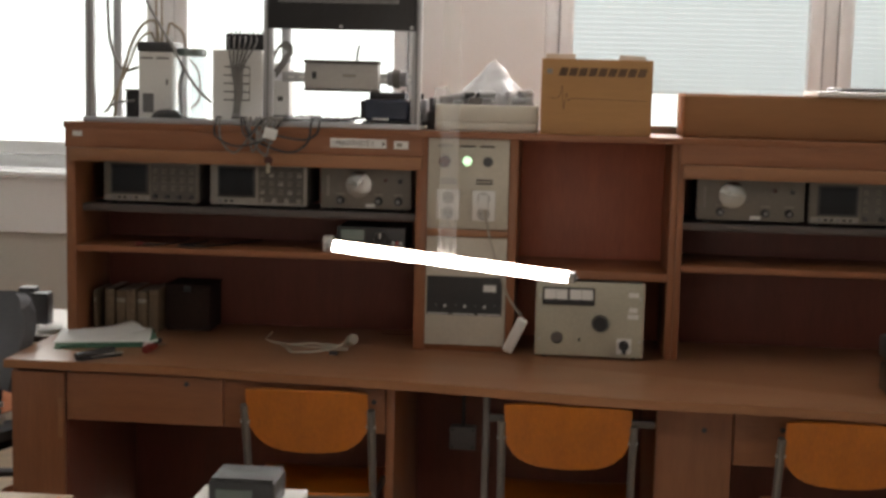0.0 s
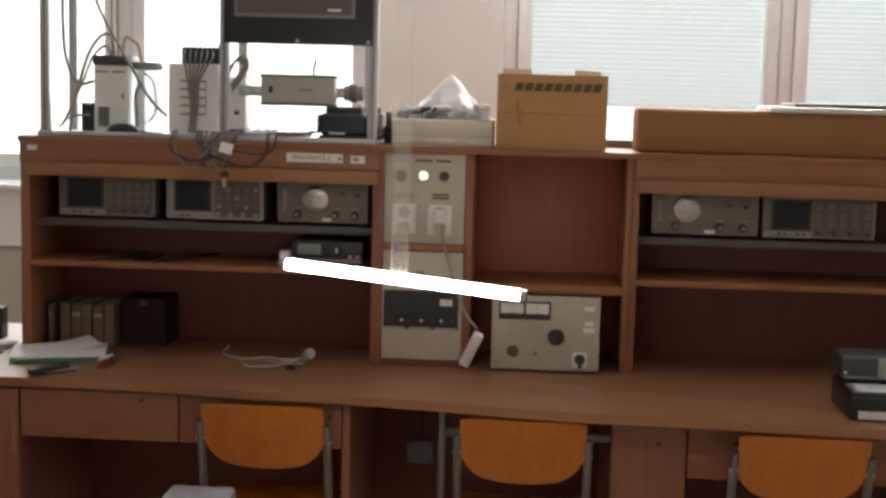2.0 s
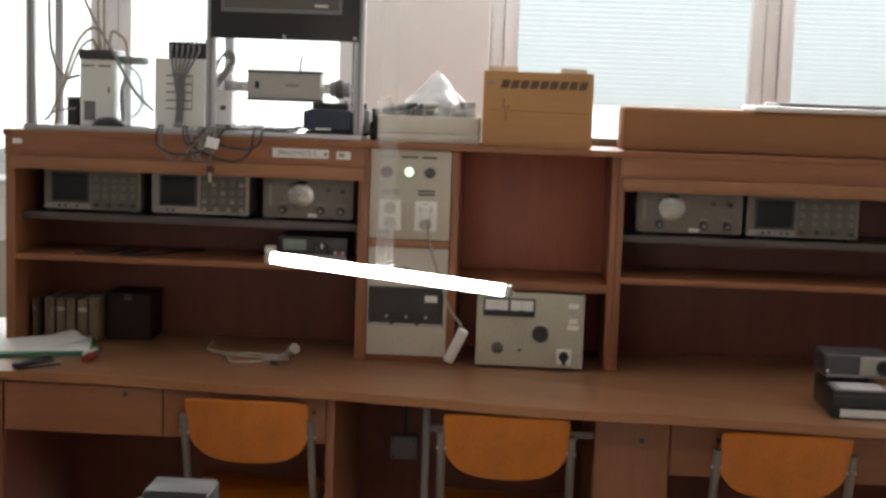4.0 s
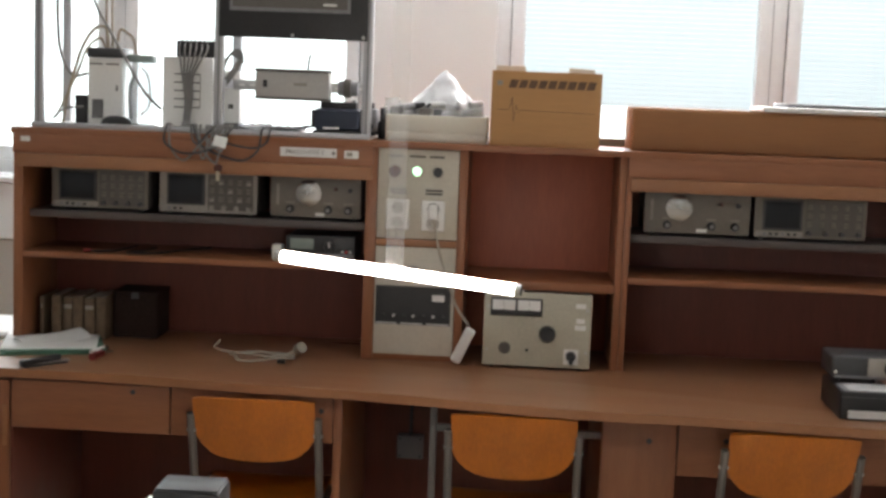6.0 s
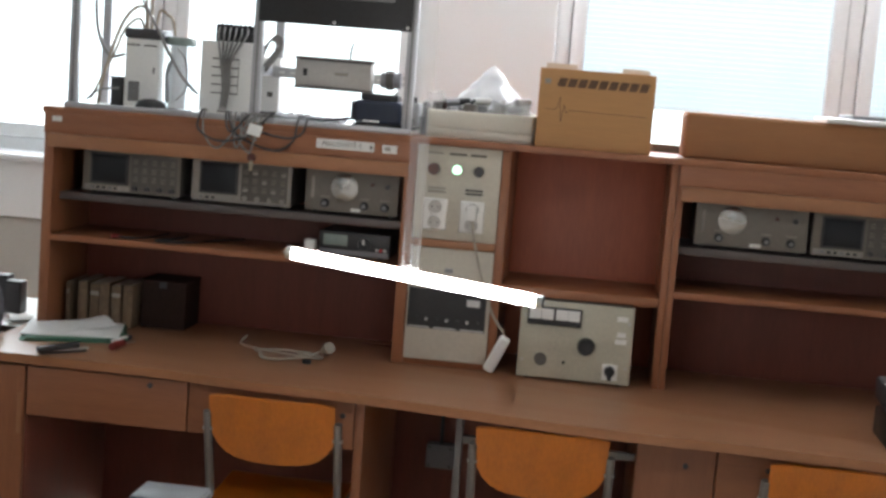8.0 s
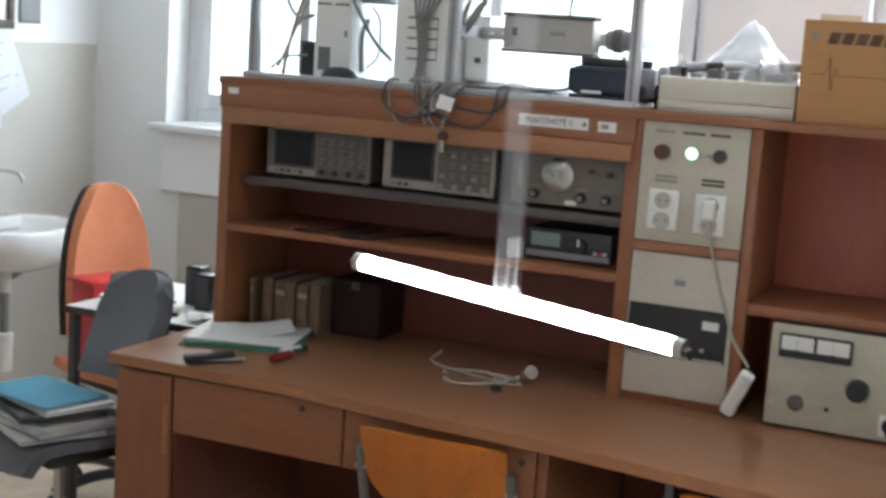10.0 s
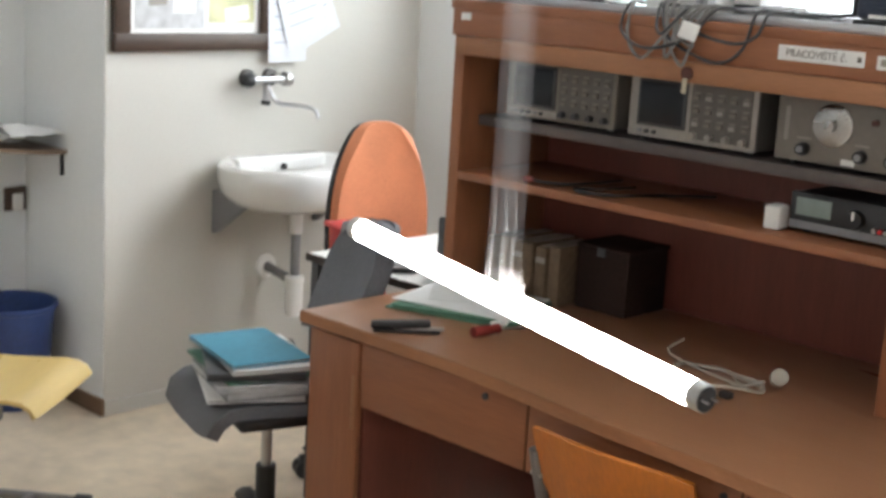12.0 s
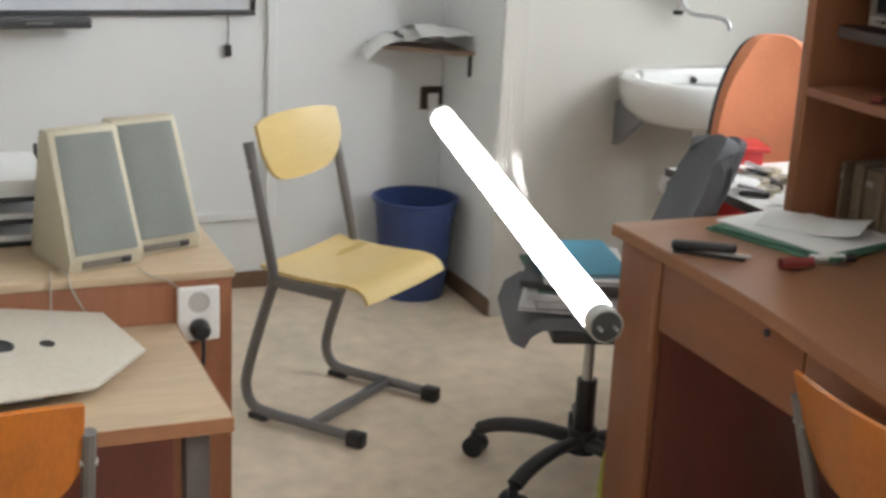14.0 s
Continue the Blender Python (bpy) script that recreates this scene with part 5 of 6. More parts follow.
part("flap", turned(Box(0, 0, 0, 0.10, 0.004, 0.10, 0.001), pose(x0 + 0.010, y1 - 0.16, z1 - 0.080, -8, 0, 0)), CARTON_PALE, c, "flap paler than the box walls")
part("flap", turned(Box(0, 0, 0, 0.088, 0.004, 0.10, 0.001), pose(x1 - 0.108, y1 - 0.16, z1 - 0.080, -8, 2, 0)), CARTON_PALE, c, "flap paler than the box walls")
px, pz = 1.625, 1.688
plate("print_mark", px - 0.014, px + 0.004, pz - 0.008, pz + 0.008, INK_SOFT, y0 - 0.0002, c, 0.0006)
for i in range(9):
    bm = Box(0, -0.0006, -0.0145, 0.0255, 0, 0.0125)
    for v in bm.verts:
        v.co.x += 0.32 * v.co.z
    part("print_bar", turned(bm, pose(px + 0.028 + 0.0318 * i, y0 - 0.0002, pz)), CARTON_INK, c, smooth=False)
zz = [(1.618, 1.601), (1.648, 1.601), (1.656, 1.612), (1.662, 1.643), (1.668, 1.564), (1.676, 1.618), (1.684, 1.594), (1.692, 1.601), (1.935, 1.597)]
for (xa, za), (xb, zb) in zip(zz, zz[1:]):
    ln = math.hypot(xb - xa, zb - za)
    bm = turned(Box(0, -0.0006, -0.0009, ln, 0, 0.0009), pose(xa, y0 - 0.0002, za) @ pose(0, 0, 0, 0, -math.degrees(math.atan2(zb - za, xb - xa)), 0))
    part("pulse_line", bm, CARTON_INK, c, smooth=False)
c = thing("long_carton", (2.6, 0.19, TOPZ), "long flat closed brown cardboard carton on the shelving", "box")
part("carton_body", Box(2.06, 0.05, TOPZ, 3.24, 0.34, 1.622, 0.008, 3), CARTON_DK, c)
part("lid_flap", Box(2.064, 0.056, 1.6222, 3.236, 0.192, 1.6255, 0.001), CARTON_DK, c)
part("lid_flap", Box(2.064, 0.1935, 1.6222, 3.236, 0.334, 1.6255, 0.001), CARTON_DK, c)
f = thing("flat_package", (2.8, 0.2, 1.6257), "thin white and grey flat packages stacked on the carton", "package")
part("lower_sheet", Box(2.482, 0.036, 1.6257, 3.1, 0.31, 1.643, 0.004), WHITE, f)
part("middle_sheet", turned(Box(2.57, 0.055, 1.6432, 3.1, 0.32, 1.654, 0.002), pose(0, 0, 0, 0, 0, 0.6)), MIDGREY, f)
part("upper_sheet", Box(2.56, 0.07, 1.6545, 3.08, 0.30, 1.657, 0.001), PAPER, f)
d = thing("cable_duct", (2.08, 0.33, TOPZ), "grey cable duct lying at the back of the shelving", "duct")
part("channel", Box(1.96, 0.342, TOPZ, 2.9, 0.358, TOPZ + 0.024, 0.002), MIDGREY, d)
part("cover", Box(1.96, 0.340, TOPZ + 0.0242, 2.9, 0.36, TOPZ + 0.028, 0.001), WHITE, d)


# ---------------------------------------------------------------- sink corner
s = thing("wash_basin", (SX, 0.63, 0.6), "white ceramic wall basin with overflow hole", "sink")


def basin_ring(r, z, dx=0.0, n=40):
    """An oval, flattened where it meets the wall."""
    out = []
    for k in range(n):
        a = 2 * math.pi * k / n
        x = SX + 0.205 + dx + 0.215 * r * math.cos(a)
        side = math.sin(a)
        if math.cos(a) < 0:
            side = math.copysign(abs(side) ** 0.45, side)
        y = 0.622 + 0.312 * r * side
        out.append((max(SX + 0.004, x), y, z))
    return out


def loft(rings, close_last=True):
    bm = bmesh.new()
    vs = [[bm.verts.new(p) for p in r] for r in rings]
    n = len(vs[0])
    for a, b in zip(vs, vs[1:]):
        for k in range(n):
            bm.faces.new((a[k], a[(k + 1) % n], b[(k + 1) % n], b[k]))
    if close_last:
        bm.faces.new(vs[-1])
    return bm


rings = [basin_ring(0.30, 0.688), basin_ring(0.64, 0.694), basin_ring(0.82, 0.711), basin_ring(0.94, 0.748), basin_ring(0.985, 0.795), basin_ring(0.985, 0.836), basin_ring(0.955, 0.848),
         basin_ring(0.90, 0.849), basin_ring(0.85, 0.842, 0.012), basin_ring(0.80, 0.81, 0.015), basin_ring(0.70, 0.76, 0.015), basin_ring(0.50, 0.722, 0.01), basin_ring(0.22, 0.712, 0.01), basin_ring(0.06, 0.709, 0.01)]
bm = loft(rings)
bm.faces.new([v for v in bm.verts][:40][::-1])
part("bowl", bm, CERAMIC, s, "white glazed bowl")
part("back_ledge", Box(SX + 0.0035, 0.43, 0.80, SX + 0.085, 0.83, 0.852, 0.012, 3), CERAMIC, s)
part("overflow_hole", Cyl((SX + 0.088, 0.625, 0.818), (SX + 0.096, 0.625, 0.816), 0.012, seg=16), BLACK, s, "dark overflow hole")
for y in (0.39, 0.85):
    part("bracket", turned(Slab([(0, 0), (0, -0.15), (0.02, -0.15), (0.20, -0.02), (0.20, 0)], 0, 0.02), pose(SX + 0.004, y + 0.01, 0.738, 90, 0, 0)), MIDGREY, s, "grey wall bracket")
w = thing("drain_trap", (-1.3, 0.6, 0.3), "white plastic drain trap and grey pipe under the basin", "drain")
part("tailpiece", Cyl((-1.285, 0.592, 0.60), (-1.285, 0.592, 0.687), 0.024, seg=20), CERAMIC, w)
part("pipe", Cyl((-1.285, 0.592, 0.435), (-1.285, 0.592, 0.60), 0.017, seg=18), MIDGREY, w)
part("cup", turned(Lathe([(0.0004, 0), (0.026, 0.002), (0.031, 0.02), (0.031, 0.12), (0.034, 0.124), (0.034, 0.144), (0.02, 0.15), (0.0004, 0.15)], 24), pose(-1.285, 0.592, 0.30)), WHITE, w)
part("outlet", Sweep([(-1.30, 0.594, 0.425), (-1.36, 0.604, 0.43), (-1.44, 0.618, 0.435), (SX + 0.006, 0.625, 0.437)], 0.017, 14, 4), MIDGREY, w)
part("wall_flange", turned(Lathe([(0.045, 0), (0.043, 0.008), (0.02, 0.014), (0.019, 0.014)], 28), pose(SX + 0.0035, 0.625, 0.437, 0, 90, 0)), WHITE, w)
t = thing("wall_tap", (SX, 0.56, 1.11), "chrome wall-mounted mixer tap with swan spout", "tap")
for y in (0.515, 0.615):
    part("rosette", turned(Lathe([(0.032, 0), (0.030, 0.012), (0.014, 0.018), (0.0135, 0.05), (0.0004, 0.05)], 24), pose(SX + 0.0035, y, 1.125, 0, 90, 0)), BRONZE, t, "dark tarnished rosette")
part("body", Cyl((SX + 0.055, 0.505, 1.122), (SX + 0.055, 0.635, 1.122), 0.0125, seg=18), CHROME, t)
for y, yy in ((0.504, 0.465), (0.636, 0.675)):
    part("handle", turned(Lathe([(0.014, 0), (0.025, 0.006), (0.027, 0.02), (0.02, 0.036), (0.0004, 0.038)], 14), pose(SX + 0.055, y, 1.122, 90 if yy < y else -90, 0, 0)), BLACK if yy < y else STEEL, t)
part("diverter", Cyl((SX + 0.06, 0.56, 1.05), (SX + 0.06, 0.56, 1.106), 0.012, seg=14), CHROME, t)
part("diverter_knob", Cyl((SX + 0.06, 0.56, 1.035), (SX + 0.06, 0.56, 1.05), 0.017, seg=14), BLACK, t)
part("spout", Sweep([(SX + 0.062, 0.57, 1.10), (SX + 0.075, 0.58, 1.06), (SX + 0.10, 0.60, 1.04), (SX + 0.16, 0.63, 1.04), (SX + 0.205, 0.652, 1.035), (SX + 0.222, 0.66, 1.015), (SX + 0.224, 0.661, 1.0)], 0.008, 12, 6), CHROME, t)

# notice board and papers
n = thing("notice_board", (SX, 0.29, 1.55), "dark wood framed notice board with pinned prints", "notice board")
y0, y1, z0, z1, fw = -0.03, 0.615, 1.222, 1.95, 0.058
part("backing", Box(SX + 0.0035, y0 + 0.01, z0 + 0.01, SX + 0.012, y1 - 0.01, z1 - 0.01), PAPER, n)
part("frame_rail", Box(SX + 0.0035, y0, z0, SX + 0.034, y1, z0 + fw, 0.004), DARKFRAME, n)
part("frame_rail", Box(SX + 0.0035, y0, z1 - fw, SX + 0.034, y1, z1, 0.004), DARKFRAME, n)
part("frame_stile", Box(SX + 0.0035, y0, z0 + fw + 0.0005, SX + 0.033, y0 + fw, z1 - fw - 0.0005, 0.004), DARKFRAME, n)
part("frame_stile", Box(SX + 0.0035, y1 - fw, z0 + fw + 0.0005, SX + 0.033, y1, z1 - fw - 0.0005, 0.004), DARKFRAME, n)


def sheet(y, z, w, h, mat, parent, turn=0.0, d=0.0125, name="print"):
    bm = turned(Box(0, -w / 2, -h / 2, 0.0008, w / 2, h / 2), pose(SX + d, y, z, turn, 0, 0))
    return part(name, bm, mat, parent, smooth=False)


sheet(0.19, 1.375, 0.27, 0.16, PAPER_GREY, n)
sheet(0.14, 1.395, 0.07, 0.05, INK_SOFT, n, 4, 0.0136, "picture")
sheet(0.245, 1.38, 0.09, 0.07, PAPER, n, 0, 0.0136, "picture")
sheet(0.265, 1.41, 0.05, 0.022, INK_SOFT, n, -3, 0.0146, "picture")
sheet(0.44, 1.40, 0.19, 0.17, PAPER_YELLOW, n)
sheet(0.46, 1.345, 0.10, 0.05, PAPER, n, 8, 0.0136, "picture")
sheet(0.20, 1.58, 0.25, 0.18, PAPER, n)
sheet(0.45, 1.60, 0.18, 0.2, PAPER_GREY, n)
for i, (y, z, w, h, r) in enumerate(((0.665, 1.33, 0.17, 0.30, 2), (0.765, 1.385, 0.19, 0.27, 26), (0.715, 1.395, 0.19, 0.28, 17))):
    q = tagged(sheet(y, z, w, h, PAPER_COOL, None, r, 0.036 + 0.003 * i, "hanging_paper"), "white printed sheet hanging over the board's frame", "paper", "hanging sheets")
    for k in range(5):
        bm = turned(Box(0, -w * 0.36, -0.002, 0.0004, w * (0.36 - 0.12 * (k % 3)), 0.004), pose(SX + 0.0372 + 0.003 * i, y, z, r, 0, 0) @ pose(0, 0, h * (0.33 - 0.15 * k)))
        part("text_bar", bm, PRINT_BLUE, q, smooth=False)
f = thing("picture_frame", (SX, 0.68, 1.7), "small dark framed white notice beside the board", "picture frame")
ya, yb, za, zb = 0.55, 0.835, 1.555, 1.9
part("paper", Box(SX + 0.004, ya + 0.02, za + 0.02, SX + 0.010, yb - 0.02, zb - 0.02), PAPER, f)
part("frame_rail", Box(SX + 0.0035, ya, za, SX + 0.024, yb, za + 0.032, 0.003), DARKFRAME, f)
part("frame_rail", Box(SX + 0.0035, ya, zb - 0.032, SX + 0.024, yb, zb, 0.003), DARKFRAME, f)
part("frame_stile", Box(SX + 0.0035, ya, za + 0.0325, SX + 0.023, ya + 0.03, zb - 0.0325, 0.003), DARKFRAME, f)
part("frame_stile", Box(SX + 0.0035, yb - 0.03, za + 0.0325, SX + 0.023, yb, zb - 0.0325, 0.003), DARKFRAME, f)
f = thing("wall_sign", (SX, 0.93, 1.7), "grey sign plate on the white wall", "sign")
part("plate", Box(SX + 0.0035, 0.885, 1.585, SX + 0.008, 0.995, 1.8, 0.002), MIDGREY, f)
part("frame", Box(SX + 0.003, 0.88, 1.58, SX + 0.006, 1.0, 1.805, 0.002), DARKGREY, f)

# corner shelf, wall socket, bin
c = thing("corner_shelf", (-1.9, -0.15, 0.86), "dark wooden corner shelf with loose papers", "shelf")
part("board", Slab([(WX + 0.001, -0.345), (-1.93, -0.345), (-1.718, PY - 0.06), (-1.718, PY - 0.001), (WX + 0.001, PY - 0.001)], 0.860, 0.873, 0.002), SHELFBROWN, c)
part("bracket", Box(-1.748, PY - 0.013, 0.785, -1.738, PY - 0.001, 0.8595, 0.002), BLACK, c)
part("bracket", Box(WX + 0.001, -0.20, 0.838, WX + 0.03, -0.185, 0.8595, 0.002), BLACK, c)


def drape(x, y, w, l, z, droop, seed):
    def f(u, v):
        a, b = (u - 0.5) * w, (v - 0.5) * l
        return (x + a, y + b, z + 0.03 * math.sin(u * 3.1) * (1 - v) - droop * max(0, v * 0 + (0.35 - v)) ** 1.5)
    return crumple(10, 12, f, 0.010, seed)


for i, (x, y, w, l, z, r, dr_, sd) in enumerate(((-1.925, -0.26, 0.12, 0.26, 0.89, 0, 0.35, 21), (-1.885, -0.15, 0.16, 0.24, 0.915, 0, 0.10, 22), (-1.835, -0.135, 0.21, 0.21, 0.928, 0, 0.02, 23))):
    q = solo("loose_paper", Sheet(drape(x, y, w, l, z, dr_, sd), 0.0012), PAPER, "crumpled white papers heaped on the corner shelf", "paper", "shelf papers")
w = thing("wall_socket", (WX, -0.092, 0.67), "white socket on a dark brown back plate in the corner", "socket")
part("back_plate", Box(WX + 0.0005, -0.134, 0.625, WX + 0.014, -0.052, 0.708, 0.004), DARKFRAME, w)
k = part("socket_face", Box(WX + 0.0142, -0.110, 0.628, WX + 0.03, -0.072, 0.686, 0.004), WHITE, w)
part("rocker", Box(WX + 0.0302, -0.102, 0.638, WX + 0.033, -0.080, 0.676, 0.001), WHITE, k)
b = thing("waste_bin", (-1.80, -0.215, 0), "blue plastic waste bin standing in the corner", "bin")
part("bucket", turned(Lathe([(0.0004, 0.004), (0.108, 0.004), (0.112, 0.0), (0.115, 0.006), (0.143, 0.335), (0.150, 0.338), (0.150, 0.352), (0.141, 0.352), (0.139, 0.33), (0.110, 0.012), (0.0004, 0.012)], 36), pose(-1.80, -0.215, 0)), BLUE, b)
part("rim", turned(Lathe([(0.149, 0.340), (0.1535, 0.343), (0.1535, 0.354), (0.1495, 0.357), (0.143, 0.355), (0.142, 0.344)], 36), pose(-1.80, -0.215, 0)), BLUE, b, "rolled rim")

# whiteboard
w = thing("whiteboard", (WX, -1.9, 0.97), "white enamel board in a dark aluminium frame", "whiteboard")
part("surface", Box(WX + 0.002, -3.3, 0.985, WX + 0.016, -0.765, 2.2, 0.001), BOARDWHITE, w)
part("frame_rail", Box(WX + 0.001, -3.32, 0.968, WX + 0.026, -0.748, 0.9845, 0.003), DARKGREY, w)
part("frame_rail", Box(WX + 0.001, -3.32, 2.2005, WX + 0.026, -0.748, 2.22, 0.003), DARKGREY, w)
part("frame_stile", Box(WX + 0.001, -0.7645, 0.985, WX + 0.026, -0.748, 2.2, 0.003), DARKGREY, w)
part("frame_stile", Box(WX + 0.001, -3.32, 0.985, WX + 0.026, -3.304, 2.2, 0.003), DARKGREY, w)
tr = part("pen_tray", Box(WX + 0.0265, -2.6, 0.938, WX + 0.11, -1.30, 0.972, 0.006), DARKGREY, w, "dark pen tray")
part("tray_label", Box(WX + 0.1102, -1.50, 0.952, WX + 0.111, -1.42, 0.958), MIDGREY, tr)
p = thing("pull_cord", (WX, -0.842, 0.9), "black cord with a small black plug under the board", "cord")
part("cord", Sweep([(WX + 0.014, -0.842, 0.967), (WX + 0.015, -0.84, 0.92), (WX + 0.014, -0.842, 0.868)], 0.0025, 6, 4), BLACK, p)
part("plug", Box(WX + 0.004, -0.854, 0.828, WX + 0.026, -0.830, 0.868, 0.004), BLACK, p)


# ---------------------------------------------------------------- chairs by the sink
def office_chair(place, turn, seat_mat, label, back_top, seat_z, lean, wide, back_low, shell=BLACK, shell_label="black plastic back shell", reach=-0.205, front=1.0, taper=0.30, start=0.55, back=0.92):
    """Swivel chair facing its own +x."""
    c = thing("office_chair", place, label, "chair", "swivel chairs", turn=turn)
    loc = dict(world=False)
    for i in range(5):
        a = radians(72 * i - 26)
        ca, sa = math.cos(a), math.sin(a)
        arm = part("base_arm", Sweep([(0.03 * ca, 0.03 * sa, 0.105), (0.13 * ca, 0.13 * sa, 0.112), (0.23 * ca, 0.23 * sa, 0.098), (0.285 * ca, 0.285 * sa, 0.075)], 0.023, 10, 4, 0.7), BLACK, c, **loc)
        n = Vector((-sa, ca, 0))
        q = Vector((0.29 * ca, 0.29 * sa, 0.028))
        for s_ in (-1, 1):
            part("castor", Cyl(q + n * 0.006 * s_, q + n * 0.026 * s_, 0.028, seg=20), BLACK, arm, **loc)
        part("castor_fork", Box(q.x - 0.012, q.y - 0.012, 0.045, q.x + 0.012, q.y + 0.012, 0.07, 0.003), BLACK, arm, **loc)
    part("hub", Cyl((0, 0, 0.075), (0, 0, 0.135), 0.042, 0.036, seg=24), BLACK, c, **loc)
    part("gas_sleeve", Cyl((0, 0, 0.1355), (0, 0, 0.27), 0.026, seg=20), BLACK, c, **loc)
    part("gas_rod", Cyl((0, 0, 0.2702), (0, 0, seat_z - 0.06), 0.014, seg=18), STEEL, c, "bare steel lift rod", **loc)
    part("tilt_box", Box(-0.17, -0.14, seat_z - 0.062, 0.12, 0.14, seat_z - 0.030, 0.008), BLACK, c, **loc)
    prof = [(-0.20, 0.008), (-0.12, 0.0), (0.0, 0.0), (0.12, 0.006), (0.19, 0.004), (0.235, -0.022), (0.255, -0.065)]
    rows = []
    for i, (x, z) in enumerate(prof):
        wd = wide * (0.92 if i in (0, len(prof) - 1) else 1.0)
        rows.append([(x * (front if x > 0 else 1), wd * k / 6, seat_z + z + 0.016 * abs(k / 6) ** 3) for k in range(-6, 7)])
    part("seat", Sheet(rows, 0.030), seat_mat, c, **loc)
    zb, zt = back_low, back_top
    rows = []
    for i in range(12):
        q = i / 11
        row = []
        for k in range(-7, 8):
            v = k / 7
            wd = (wide * back) * (1 - taper * max(0, (q - start) / (1 - start)) ** 2.2) * (1 - 0.12 * (1 - q))
            z = zb + (zt - zb) * q - 0.05 * abs(v) ** 3 * q ** 3
            row.append((reach - lean * (z - zb) + 0.03 * v * v, wd * v, z))
        rows.append(row)
    part("backrest", Sheet(rows, 0.034), seat_mat, c, **loc)
    rows = [[(x - 0.036, y * 1.0, zb + (z - zb) * 0.985) for x, y, z in r] for r in rows]
    part("back_shell", Sheet(rows, 0.016), shell, c, shell_label, **loc)
    part("back_stay", Sweep([(-0.05, 0, seat_z - 0.046), (reach + 0.01, 0, seat_z - 0.05), (reach - 0.05, 0, seat_z + 0.02), (reach - 0.07 - lean * 0.05, 0, zb + 0.10)], 0.02, 10, 5, 0.5), BLACK, c, **loc)
    return c


office_chair((-0.28, -0.325, 0), 252, GREY, "grey upholstered swivel chair stacked with folders", 0.905, 0.475, 0.40, 0.185, 0.60, GREY, "grey back cover", -0.165, 0.86, back=0.78)
oc = office_chair((-0.55, 0.40, 0), -17, ORANGE, "orange upholstered swivel chair with black back shell by the sink", 1.068, 0.47, 0.02, 0.20, 0.56, taper=0.42, start=0.2)
bk = thing("red_box", (-0.60, 0.26, 0.48), "red plastic box standing on the orange chair", "box", turn=-17)
part("wall", Box(-0.06, -0.07, 0.012, 0.06, 0.07, 0.295, 0.006), RED, bk, world=False)
part("rim", Box(-0.07, -0.085, 0.2952, 0.07, 0.085, 0.31, 0.004), RED, bk, world=False)

# folders on the grey chair's seat
mats = [(PAPER, 0.012), (MIDGREY, 0.022), (PAPER_GREY, 0.015), (GREENCARD, 0.008), (DARKGREY, 0.018), (PAPER, 0.012), (TURQ, 0.010)]
z = 0.497
for i, (mt_, th) in enumerate(mats):
    lab = "turquoise card folder on top of the stack" if mt_ is TURQ else "document folder in the stack on the grey chair"
    f = thing("document_folder", (-0.285 + 0.012 * (i % 3), -0.385 + 0.01 * (i % 2), z), lab, "folder", "stacked folders", turn=246 + (-6, 5, -3, 8, -9, 3, 10)[i])
    w_, l_ = (0.12, 0.15) if i < 5 else (0.105, 0.145)
    part("cover", Box(-w_, -l_, 0, w_, l_, 0.0025, 0.0008), mt_, f, world=False)
    part("page_block", Box(-w_ + 0.004, -l_ + 0.004, 0.0026, w_ - 0.003, l_ - 0.004, th - 0.0026, 0.0005), PAPER_GREY if mt_ is not DARKGREY else DARKGREY, f, world=False)
    part("cover", Box(-w_, -l_, th - 0.0025, w_, l_, th, 0.0008), mt_, f, world=False)
    z += th + 0.0006

# side table at the shelving's end
t = thing("side_table", (-0.30, 0.28, 0), "small white-topped side table with dark edge beside the bench", "table")
part("tabletop", Box(-0.55, 0.02, 0.722, -0.056, 0.56, 0.74, 0.003), WHITE, t)
part("edge_band", Box(-0.551, 0.014, 0.718, -0.055, 0.0195, 0.741, 0.002), DARKFRAME, t)
for x in (-0.53, -0.075):
    for y in (0.045, 0.54):
        part("leg", Box(x - 0.014, y - 0.014, 0, x + 0.014, y + 0.014, 0.7215, 0.002), DARKGREY, t)
for x, y, h in ((-0.255, 0.30, 0.125), (-0.185, 0.25, 0.115)):
    s = thing("small_loudspeaker", (x, y, 0.7405), "small black desktop loudspeaker on the side table", "loudspeaker", "small loudspeakers")
    part("cabinet", Box(x - 0.03, y - 0.03, 0.7405, x + 0.03, y + 0.03, 0.7405 + h, 0.006), BLACK, s)
    part("grille", Box(x - 0.025, y - 0.033, 0.75, x + 0.025, y - 0.0305, 0.7405 + h - 0.01, 0.002), DARKGREY, s)
random.seed(8)
